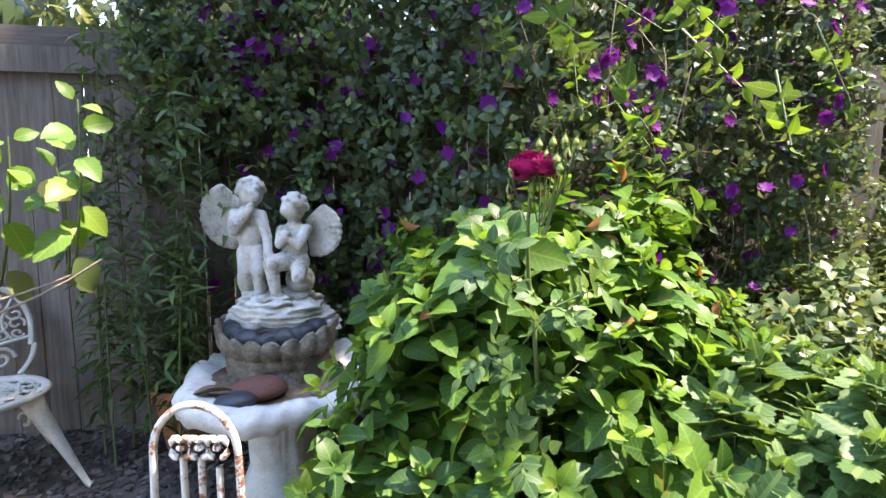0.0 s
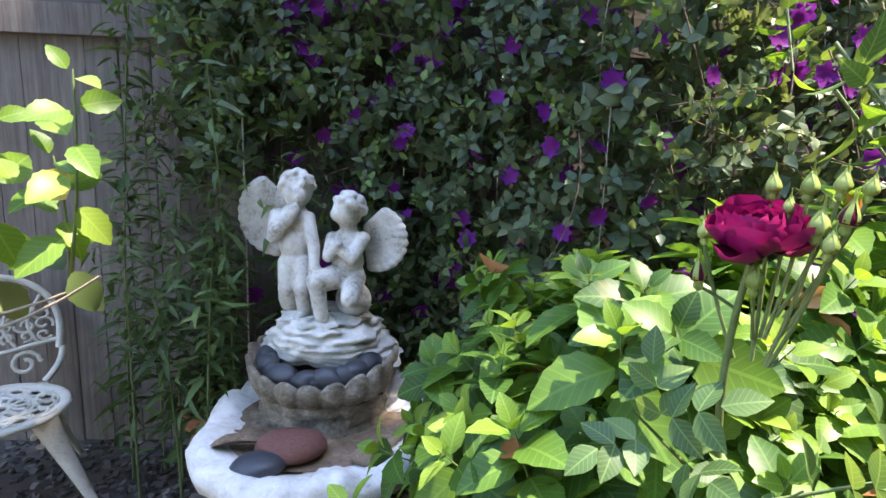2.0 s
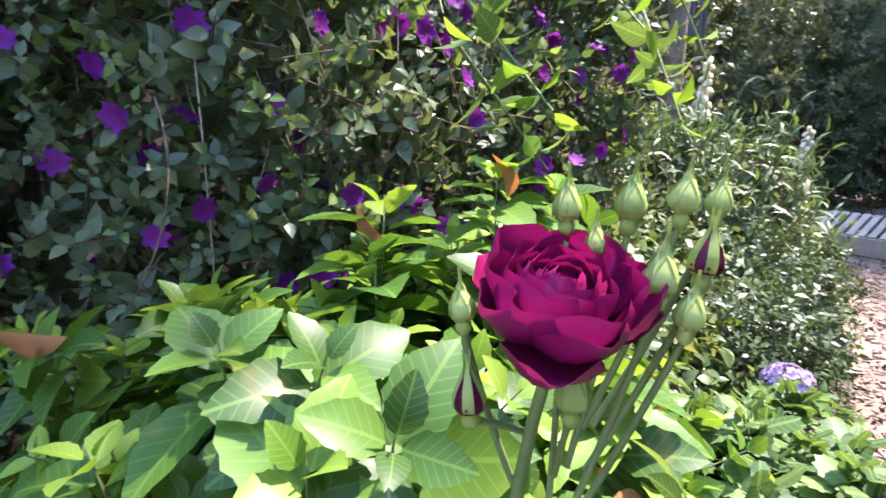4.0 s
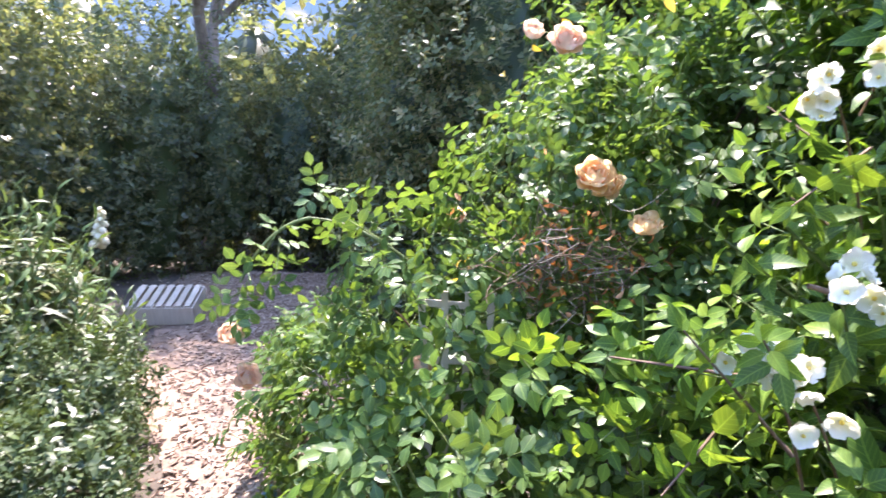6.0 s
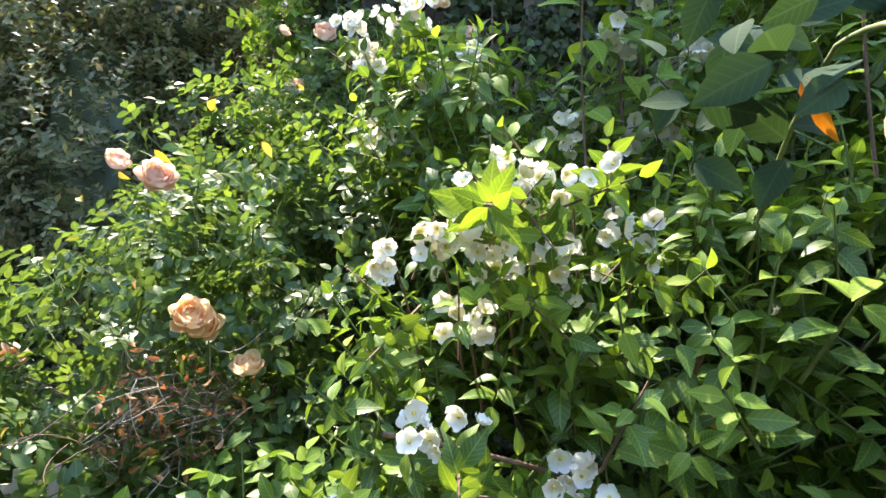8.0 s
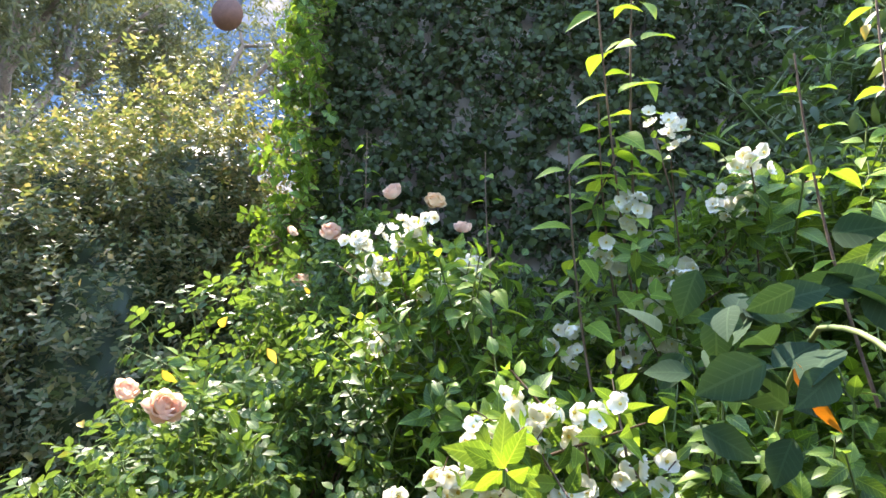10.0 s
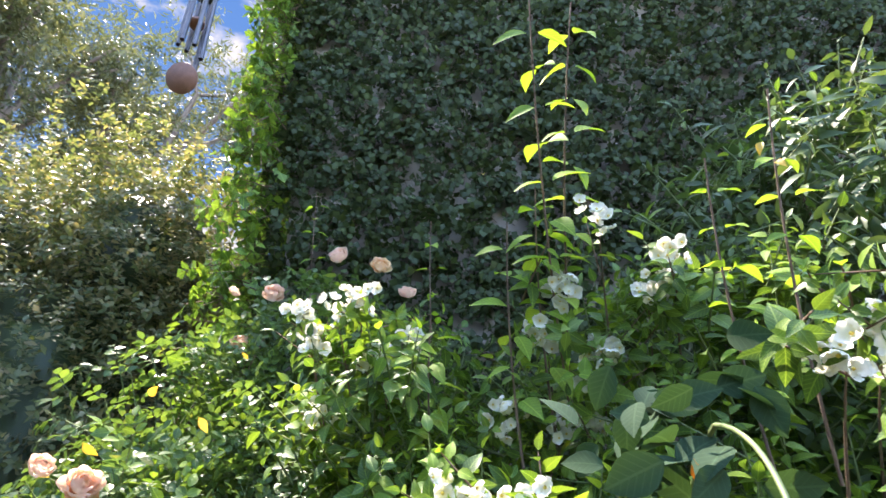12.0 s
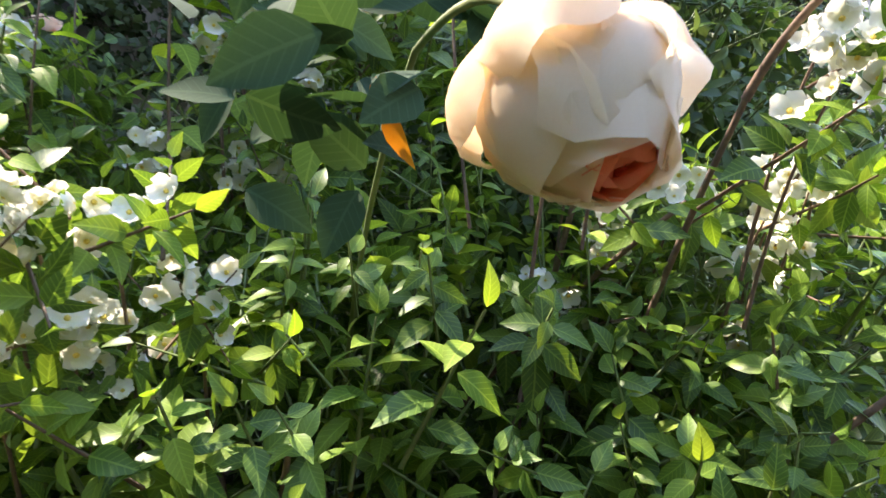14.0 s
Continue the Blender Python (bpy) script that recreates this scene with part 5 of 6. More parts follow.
flowers(m_root, np.array((2.0, 2.04, 0.60)) + dm * np.array((0.085, 0.085, 0.06)), dm, 0.018, 4, petal(0.95, 0.05, 0.05, 3), MAUVE, "floret", 75)
tube_part("stem", [arc((1.95, 2.02, 0.0), (2.0, 2.04, 0.62), (0, 0, 0), 0.006, 0.005)], STEM, m_root, 6)


def jasmine():
    root, p, out = shrub("jasmine", "dark climber with scattered small white starry flowers", [(2.6, 3.65, 0.75, 0.6, 0.25, 0.6), (3.4, 3.95, 0.6, 0.5, 0.25, 0.5)], 500, "tuft", 0.13, LEAF_SMALL, HEDGE, None, 0.3, twigs=6)
    k = np.nonzero(out[:, 1] < -0.3)[0][:60]
    flowers(root, p[k] + out[k] * 0.06, out[k] + np.array((0, -0.4, 0.2)), 0.024, 5, petal(0.5, 0.05, 0.1, 3, 0, 0.5), WHITE, "jasmine_flower", 70)


jasmine()


def foxglove(x, y, h, n):
    root = thing("foxglove", "tall cream foxglove spire in flower", "foxglove", (x, y, 0), "foxgloves by the hedge")
    o = tube_part("stalk", [arc((0, 0, 0), (0.03, -0.02, h), (0.02, 0, 0), 0.008, 0.004, 9)], STEM, root, 6)
    tp = petal(0.55, 0.25, 0.35, 4)
    ms = np.array([M4(Matrix.Rotation(1.2566 * i, 4, "Z") @ Matrix.Translation((0, 0.12, 0)) @ Matrix.Rotation(radians(-14), 4, "X")) for i in range(5)])
    v, f, uv = spread(tp, ms)
    me = mesh_of("bell", v, f, CREAM, True, uv)
    for i in range(n):
        u = i / n
        a = i * 2.4
        b = put("bell", me, root)
        d = np.array([(math.cos(a), math.sin(a), -0.45)])
        b.matrix_basis = Matrix(frames(d, np.array([a]), np.array([0.11 * (1 - 0.5 * u)]), np.array([(0.03 * u, -0.02 * u, h * (0.72 + 0.27 * u))]))[0])
    at = np.array([(0, 0, h * 0.1), (0.01, 0, h * 0.25), (0.01, 0, h * 0.4), (0.02, 0, h * 0.55)])
    foliage(root, "pairs", at + np.array((x, y, 0)), np.array([(0.1, 0, 1.0)] * 4), 0.3, LEAF_LANCE, LANCE, stems=None)
    for c in root.children:
        if c.name.startswith("foliage"):
            c.matrix_parent_inverse = root.matrix_world.inverted()


bpy.context.view_layer.update()
foxglove(4.9, 4.55, 2.1, 22)
foxglove(6.35, 4.3, 1.45, 18)


def crate():
    root = thing("wooden_crate", "pale slatted wooden crate lying on the mulch", "crate", (7.35, 4.0, 0.03), turn=62)
    root.matrix_world = pose(7.2, 4.0, 0.10, -20, 0, 95) @ Matrix.Diagonal((0.95, 1.0, 1.4, 1))
    for k in range(7):
        part("slat", box(bmesh.new(), (0.07, 0.5, 0.014), pose(-0.33 + 0.11 * k, 0, 0.19, 0, 0, 0), 0.002), CRATE, root)
    for y in (-0.25, 0.25):
        part("side_board", box(bmesh.new(), (0.78, 0.02, 0.16), pose(0, y, 0.10), 0.003), CRATE, root)
    for x in (-0.39, 0.39):
        part("end_board", box(bmesh.new(), (0.02, 0.5, 0.16), pose(x, 0, 0.10), 0.003), CRATE, root)


crate()
clay_pot((2.95, 1.45, 0.02), 0.10, 0.20, "small terracotta flowerpot beside the mulch path")


def glazed_bird():
    """The small blue ornament at the path's edge."""
    root = thing("garden_ornament", "small blue glazed ornament beside the path", "ornament", (3.2, 1.72, 0.03))
    bm = bmesh.new()
    bmesh.ops.create_uvsphere(bm, u_segments=16, v_segments=12, radius=0.05, matrix=Matrix.Translation((0, 0, 0.05)) @ Matrix.Diagonal((1, 0.8, 1, 1)))
    part("body", bm, BLUE, root, "", True)


glazed_bird()

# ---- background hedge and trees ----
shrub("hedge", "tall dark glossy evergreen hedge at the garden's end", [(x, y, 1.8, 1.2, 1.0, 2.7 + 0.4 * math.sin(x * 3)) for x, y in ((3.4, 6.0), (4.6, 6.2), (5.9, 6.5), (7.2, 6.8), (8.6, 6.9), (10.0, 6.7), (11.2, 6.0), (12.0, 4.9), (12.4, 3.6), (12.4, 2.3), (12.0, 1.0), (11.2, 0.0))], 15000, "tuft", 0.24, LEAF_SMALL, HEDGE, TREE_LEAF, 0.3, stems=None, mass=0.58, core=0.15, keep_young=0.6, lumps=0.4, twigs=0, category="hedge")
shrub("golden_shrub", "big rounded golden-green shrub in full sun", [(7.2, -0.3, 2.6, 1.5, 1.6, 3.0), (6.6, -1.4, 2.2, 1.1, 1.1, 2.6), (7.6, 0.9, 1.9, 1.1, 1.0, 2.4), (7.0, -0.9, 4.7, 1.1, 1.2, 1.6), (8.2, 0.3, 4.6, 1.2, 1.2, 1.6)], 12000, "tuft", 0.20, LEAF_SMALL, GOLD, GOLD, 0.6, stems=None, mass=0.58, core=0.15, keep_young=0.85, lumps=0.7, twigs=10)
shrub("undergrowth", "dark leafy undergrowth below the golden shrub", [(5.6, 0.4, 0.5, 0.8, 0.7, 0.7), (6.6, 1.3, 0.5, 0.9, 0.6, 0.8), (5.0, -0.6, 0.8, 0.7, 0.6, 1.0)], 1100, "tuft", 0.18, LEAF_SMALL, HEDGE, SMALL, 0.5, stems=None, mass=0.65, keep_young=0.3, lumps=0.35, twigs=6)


def tree(name, label, x, y, h, spread_, seed, n_leaf, leaf_size=0.42, mat=TREE_LEAF):
    root = tagged(new(name), label, "tree")
    r = random.Random(seed)
    ends = []

    def grow(p, d, ln, rad, depth):
        q = p + d * ln
        mid = (p + q) / 2 + Vector((r.uniform(-1, 1), r.uniform(-1, 1), 0)) * ln * 0.07
        tube_part("limb" if depth else "trunk", [[(tuple(p), rad), (tuple(mid), rad * 0.88), (tuple(q), rad * 0.72)]], BARK, root, 8 if depth < 2 else 5)
        if depth > 1:
            ends.append((mid, d, ln))
        if depth == 4:
            ends.append((q, d, ln))
            return
        for _ in range(2 + (depth in (1, 2))):
            e = Vector((r.uniform(-1, 1), r.uniform(-1, 1), r.uniform(-0.15, 0.7))) * spread_ + d
            grow(q, e.normalized(), ln * r.uniform(0.62, 0.85), rad * 0.64, depth + 1)

    grow(Vector((x, y, -0.1)), Vector((r.uniform(-0.1, 0.1), r.uniform(-0.1, 0.1), 1)).normalized(), h * 0.30, h * 0.022, 0)
    k = rng.integers(0, len(ends), n_leaf)
    p = np.array([tuple(ends[i][0]) for i in k]) + rng.normal(size=(n_leaf, 3)) * np.array([ends[i][2] for i in k])[:, None] * 0.34
    foliage(root, "tuft", p, rng.normal(size=p.shape) + np.array((0, 0, -0.3)), leaf_size, LEAF_FINE, mat, name="crown", stems=None)
    return root


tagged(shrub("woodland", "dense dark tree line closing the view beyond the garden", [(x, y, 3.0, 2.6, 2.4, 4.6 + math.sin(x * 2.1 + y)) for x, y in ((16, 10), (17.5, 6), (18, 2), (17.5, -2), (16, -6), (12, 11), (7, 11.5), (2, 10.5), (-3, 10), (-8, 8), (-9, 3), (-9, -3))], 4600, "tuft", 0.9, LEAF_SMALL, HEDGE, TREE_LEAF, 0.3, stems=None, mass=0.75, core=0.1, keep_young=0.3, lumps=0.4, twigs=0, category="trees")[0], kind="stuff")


def plank_bench():
    """The low dark timber ledge behind the shrubs."""
    root = thing("timber_ledge", "low weathered timber ledge in the shade behind the shrubs", "ledge", (3.3, 4.1, 0.0), turn=12)
    for k in range(3):
        part("plank", box(bmesh.new(), (1.9, 0.13, 0.035), pose(0, -0.14 + 0.14 * k, 0.60), 0.004), FENCE, root)
    for x in (-0.85, 0.85):
        part("post", box(bmesh.new(), (0.09, 0.36, 0.585), pose(x, 0, 0.2925), 0.004), FENCE, root)
    part("front_board", box(bmesh.new(), (1.9, 0.03, 0.14), pose(0, -0.22, 0.50), 0.004), FENCE, root)


plank_bench()

def shade_tree():
    """Tall tree by the foxgloves; unseen high limbs added to shade the fountain corner."""
    root = tagged(new("tree"), "tall slender tree with unseen high limbs added to shade the fountain", "tree")
    tube_part("trunk", [[((5.6, 5.5, -0.1), 0.16), ((5.65, 5.5, 3), 0.13), ((5.5, 5.4, 6), 0.11), ((5.3, 5.1, 9.0), 0.07)]], BARK, root, 10)
    tube_part("limb", [arc((5.5, 5.4, 6.5), (3.2, 2.2, 10.3), (0.2, 0.3, 0.8), 0.08, 0.025, 10)], BARK, root, 7)
    tube_part("limb", [arc((5.3, 5.1, 9.0), (2.6, 2.4, 10.8), (0.2, 0.3, 0.5), 0.06, 0.02, 10)], BARK, root, 7)
    # crown out of view, sized and placed to block sun from fountain and chair
    p, out = shell([(3.15, 2.72, 10.5, 1.05, 0.66, 0.8), (3.0, 3.1, 10.6, 0.75, 0.5, 0.6), (4.05, 1.88, 10.4, 0.45, 0.36, 0.4)], 2000, 0.2, 1.05, 0.4)
    foliage(root, "tuft", p, upward(out, 0.2, 0.6), 0.34, LEAF_SMALL, TREE_LEAF, name="crown", stems=None)
    p, out = shell([(5.3, 5.2, 9.6, 1.6, 1.4, 1.5)], 700, 0.3, 1.05, 0.4)
    foliage(root, "tuft", p, upward(out, 0.2, 0.6), 0.34, LEAF_SMALL, TREE_LEAF, name="crown", stems=None)


shade_tree()
tree("tree", "tall pale-barked tree with airy small-leaved crown", 14.5, -1.4, 16, 0.75, 5, 4600, 0.5)
tree("tree", "tall many-limbed tree with fine grey-green leaves", 15.0, 0.4, 15, 0.55, 21, 4200, 0.5)
tree("tree", "tall tree with airy crown behind the hedge", 13.0, 5.5, 11, 0.8, 9, 2200)
tree("tree", "tall tree with airy crown beyond the fence", 8.5, 9.5, 11, 0.8, 12, 1600)
tree("tree", "leafy tree standing beyond the fence", 2.0, 8.5, 9, 0.85, 15, 1400)

def far_sky():
    """Blue sky and fair-weather clouds, far beyond the trees."""
    n = Nodes("far sky")
    flat = n.add("ShaderNodeMapping", Vector=n.co.outputs["Object"])
    flat.inputs["Scale"].default_value = (1, 1, 2.2)
    z = n.add("ShaderNodeSeparateXYZ", i0=n.co.outputs["Object"]).outputs[2]
    blue = n.ramp(n.math("DIVIDE", z, 260.0), [(0.0, (0.50, 0.68, 0.95)), (0.5, (0.20, 0.42, 0.86)), (1.0, (0.11, 0.29, 0.74))])
    cloud = n.ramp(n.noise(0.018, 6, flat.outputs[0]), [(0.52, (0, 0, 0)), (0.62, (1, 1, 1))])
    e = n.add("ShaderNodeEmission", Color=n.mix(cloud, blue, (1.0, 1.0, 1.0)), Strength=0.095)
    n.l.new(e.outputs[0], n.out.inputs[0])
    vs, fs = [], []
    for i in range(25):
        a = radians(-60 + 105 * i / 24)
        for k in range(9):
            h = radians(-2 + 60 * k / 8)
            vs.append((300 * math.cos(a) * math.cos(h), 300 * math.sin(a) * math.cos(h), 300 * math.sin(h)))
    for i in range(24):
        for k in range(8):
            q = i * 9 + k
            fs.append((q, q + 9, q + 10, q + 1))
    tagged(put("backdrop", mesh_of("backdrop", np.array(vs), np.array(fs), n.m)), "blue sky with small white clouds", "sky", kind="structure")


far_sky()

# ---- peach rose bush ----
PEACH_BLOBS = [(2.45, 0.15, 0.75, 0.50, 0.55, 0.70), (2.95, -0.35, 1.3, 0.65, 0.5, 1.0), (2.75, 0.55, 0.55, 0.5, 0.45, 0.55), (2.6, -0.3, 1.5, 0.5, 0.5, 0.85), (3.1, -0.9, 1.9, 0.50, 0.50, 1.2), (2.2, 0.75, 0.3, 0.45, 0.4, 0.4), (2.80, 0.25, 1.45, 0.5, 0.55, 0.70), (3.25, -0.1, 1.8, 0.5, 0.5, 0.95), (2.5, 0.95, 1.1, 0.36, 0.30, 0.45), (2.4, 1.15, 0.38, 0.5, 0.34, 0.42), (3.05, 1.3, 0.48, 0.55, 0.36, 0.5), (3.75, 1.5, 0.4, 0.5, 0.36, 0.48), (2.75, -0.85, 2.35, 0.45, 0.42, 0.62), (3.2, -0.75, 2.75, 0.40, 0.40, 0.50)]
rose_root, rp, ro = shrub("peach_rose_bush", "sprawling climbing rose with peach blooms and glossy leaves", PEACH_BLOBS, 2300, "pinnate", 0.165, LEAF_ROSE, ROSE_LEAF, MOCK, 0.45, core=0.06, single=(1.6, 0.1, 1.2, 2.4, 0.8, 2.3), limit=290, fine=LEAF_BIG, keep_young=0.35, twigs=24, lumps=0.35, category="rose")
PEACH_AT = ((2.283, 0.396, 1.681, 0.092, 0), (2.30, 0.335, 1.655, 0.078, 0), (2.251, 0.22, 1.522, 0.088, 1), (2.269, -0.678, 2.432, 0.085, 1), (2.155, 0.535, 2.055, 0.075, 0), (2.25, 0.62, 2.10, 0.06, 1), (2.775, 0.485, 1.769, 0.08, 1), (3.60, 0.765, 1.489, 0.10, 1), (2.597, 1.694, 1.084, 0.085, 1), (2.88, -0.76, 3.35, 0.105, 1), (2.75, -0.96, 3.31, 0.095, 0), (3.10, -0.46, 3.105, 0.105, 1), (2.70, -1.13, 3.16, 0.095, 1), (3.31, -0.40, 2.87, 0.085, 1), (3.25, -0.29, 3.13, 0.06, 1), (2.5, 0.95, 1.0, 0.07, 1), (2.55, 1.62, 0.95, 0.075, 0))
for i, (x, y, z, s, tight) in enumerate(PEACH_AT):
    to_cam = np.array((0.4 - x, 0.9 - y, 0.2))
    u_cam = to_cam / np.linalg.norm(to_cam)
    bloom(rose_root, np.array((x, y, z)) + u_cam * 0.10, to_cam / np.linalg.norm(to_cam) + np.array((rng.normal(0, 0.3), rng.normal(0, 0.3), 0.35 if not tight else 0.7)), s, PEACH if i in (0, 1, 2, 6, 10) else ROSY, None, TIGHT_RINGS if tight else ROSE_RINGS, False, i + 2)
bud_at = np.array((2.934, 0.461, 1.101)) * 0.8 + np.array((0.45, 0.93, 1.66)) * 0.2
tube_part("cane", [arc((2.75, -0.1, 0.85), tuple(bud_at), (0, 0, -0.04), 0.006, 0.003)], TWIG, rose_root, 5)
bloom(rose_root, bud_at, (-0.6, 0.5, 0.5), 0.06, BLUSH, None, TIGHT_RINGS, False, 44)
# dry twiggy middle of the rose
for i in range(130):
    a = np.array((2.24 + rng.normal(0, 0.06), 0.46 + rng.normal(0, 0.13), 1.42 + rng.normal(0, 0.09)))
    tube_part("dry_twig", [arc(a, a + rng.normal(0, 0.10, 3), rng.normal(0, 0.03, 3), 0.0019, 0.0010, 6)], TWIG if i % 3 else PALE_TWIG, rose_root, 4)
w = np.array((2.23, 0.45, 1.44)) + rng.normal(size=(130, 3)) * np.array((0.06, 0.13, 0.09))
v, f, uv = spread(blade(5, 0.5, 0.5, 0.8, 0.6), frames(rng.normal(size=w.shape), rng.uniform(0, 6, len(w)), 0.032, w))
tagged(put("withered_leaves", mesh_of("withered_leaves", v, f, DEAD, True, uv), rose_root, "brown withered leaves"), kind="stuff")
for a, b, s in (((2.9, -0.6, 0.0), (1.9, -0.15, 1.75), (0, 0, 0.35)), ((2.76, 0.95, 1.30), (2.71, 1.40, 1.53), (0.0, 0, 0.05)), ((2.71, 1.40, 1.53), (2.63, 1.66, 1.28), (0.01, 0.02, 0.05)), ((2.6, 0.2, 0.2), (1.75, 0.5, 0.95), (0, 0, 0.12)), ((2.4, 0.0, 0.4), (1.7, 0.3, 1.2), (0, 0, 0.1))):
    tube_part("cane", [arc(a, b, s, 0.009, 0.005, 12)], STEM, rose_root, 6)
at = np.array([(2.68, 1.52, 1.42), (2.66, 1.58, 1.38), (2.64, 1.63, 1.31), (2.63, 1.66, 1.24), (2.62, 1.60, 1.20), (2.72, 1.36, 1.58), (2.73, 1.30, 1.56)])
foliage(rose_root, "pinnate", at, np.array([(-0.3, 0.1, 0.1)] * 7) + rng.normal(size=at.shape) * 0.4, 0.17, LEAF_ROSE, LOBED, name="arching_leaves", stems=STEM)

at = np.array((1.86, 0.36, 1.12)) + rng.normal(size=(16, 3)) * np.array((0.08, 0.16, 0.08))
foliage(rose_root, "pinnate", at, np.array([(-0.4, 0.4, 0.4)]) + rng.normal(size=at.shape) * 0.4, 0.20, LEAF_BIG, MOCK, MOCK_TIP, name="sunlit_leaves", stems=STEM, keep_young=0.6)
at = np.array((1.98, 0.62, 0.78)) + rng.normal(size=(40, 3)) * np.array((0.12, 0.30, 0.16))
foliage(rose_root, "pinnate", at, np.array([(-0.3, 0.3, 0.6)]) + rng.normal(size=at.shape) * 0.4, 0.17, LEAF_ROSE, ROSE_LEAF, MOCK, name="low_leaves", stems=STEM, keep_young=0.5)


def old_trellis():
    """The bleached wooden lattice standing inside the rose."""
    root = thing("trellis", "bleached broken wooden trellis inside the rose bush", "trellis", (2.36, 0.83, 0.0), turn=84)
    for k in range(4):
        part("upright", box(bmesh.new(), (0.024, 0.012, 1.30), pose(-0.09 + 0.06 * k, 0, 0.65, 0, 2 * k - 3, 0), 0.002), CRATE, root)
    for k in range(4):
        part("crosspiece", box(bmesh.new(), (0.22, 0.010, 0.026), pose(0, -0.012, 0.95 + 0.1 * k, 0, 3 - 2 * k, 0), 0.002), CRATE, root)


old_trellis()

# ---- mock orange ----
MOCK_BLOBS = [(1.55, -0.25, 1.35, 0.42, 0.42, 0.55), (1.15, -0.45, 1.55, 0.40, 0.36, 0.45), (1.45, -0.2, 0.8, 0.45, 0.42, 0.7), (0.75, -0.6, 1.55, 0.40, 0.32, 0.45), (1.85, -0.55, 1.95, 0.36, 0.36, 0.45), (0.6, -0.75, 1.0, 0.6, 0.4, 0.8), (0.25, -0.85, 1.5, 0.42, 0.3, 0.6), (1.35, -0.85, 2.15, 0.40, 0.32, 0.50), (0.95, -0.95, 2.2, 0.42, 0.32, 0.62), (2.0, -0.35, 2.25, 0.32, 0.30, 0.42)]
mock, mp, mo = shrub("mock_orange", "mock orange bush in white blossom with bright green leaves", MOCK_BLOBS, 1150, "pairs", 0.20, LEAF_MOCK, MOCK, MOCK_TIP, 0.5, core=0.3, single=(0.3, -0.6, 1.2, 1.6, 0.3, 2.4), limit=290, fine=LEAF_MOCK_FINE, keep_young=0.2, twigs=18, lumps=0.3)
MOCK_SUNNY = [(1.28, 0.04, 2.01), (1.24, 0.01, 1.99), (1.32, 0.08, 1.94), (1.38, 0.14, 1.87), (1.34, 0.10, 1.88), (1.29, 0.04, 1.83), (1.22, -0.03, 1.84), (1.44, 0.21, 1.82), (1.17, -0.05, 2.00), (1.28, -0.20, 1.775), (1.34, 0.10, 1.70), (1.08, -0.12, 1.90), (1.09, 0.06, 1.44), (1.28, 0.22, 1.51), (1.35, 0.37, 1.39), (1.29, 0.32, 1.32)]
MOCK_HIGH = [(2.10, -0.07, 2.68), (2.03, -0.17, 2.68), (1.98, -0.23, 2.71), (2.12, -0.12, 2.57), (1.98, -0.34, 2.52), (1.89, -0.42, 2.57), (2.15, -0.20, 2.33), (1.28, -0.56, 2.62), (1.36, -0.56, 2.50), (1.23, -0.67, 2.42), (1.29, -0.66, 2.35), (1.10, -0.55, 2.80), (1.54, -0.52, 2.28), (1.38, -0.65, 2.20), (1.27, -0.71, 2.20), (0.94, -0.70, 2.67), (1.04, -0.69, 2.59)]
MOCK_SHADY = [(0.42, -0.29, 2.25), (0.51, -0.23, 2.19), (0.35, -0.23, 2.36), (0.17, -0.29, 2.17), (0.17, -0.32, 2.09), (0.42, -0.60, 2.13), (0.19, -0.62, 1.92), (0.49, -0.66, 1.98), (0.52, -0.66, 1.88), (0.58, -0.66, 1.82), (0.63, -0.65, 1.86), (0.34, -0.62, 2.04), (0.29, -0.66, 1.75), (0.24, -0.64, 1.90), (0.15, -0.60, 2.04), (0.22, -0.50, 1.97), (0.50, -0.60, 2.25)]
MOCK_AT = MOCK_SUNNY + MOCK_HIGH + MOCK_SHADY
fp, fa = [], []
for q in MOCK_AT:
    to_cam = np.array((0.4 - q[0], 0.9 - q[1], 0.1))
    to_cam /= np.linalg.norm(to_cam)
    for k in range(rng.integers(6, 11) + (4 if q in MOCK_HIGH else 0)):
        fp.append(np.array(q) + to_cam * (0.08 if q in MOCK_HIGH else 0.035) + rng.normal(0, 0.030, 3))
        fa.append(to_cam * 0.7 + rng.normal(0, 0.5, 3))
    tube_part("twig", [arc(np.array(q) + np.array((0.12, -0.18, -0.32)), q, (0, 0, 0.03), 0.004, 0.002, 6)], TWIG, mock, 5)
flowers(mock, fp, fa, 0.0255, 5, petal(0.95, 0.10, 0.22, 5, 0.12), WHITE, "mock_orange_flower", 70, YELLOW)
at = np.array(MOCK_AT) + rng.normal(0, 0.03, (len(MOCK_AT), 3)) - np.array((0, 0, 0.05))
at = np.concatenate([at, at + rng.normal(0, 0.07, at.shape)])
foliage(mock, "pairs", at, np.array((-0.35, 0.5, 0.25)) + rng.normal(size=at.shape) * 0.45, 0.17, LEAF_MOCK, MOCK, MOCK_TIP, name="flowering_foliage", stems=TWIG, keep_young=0.4)


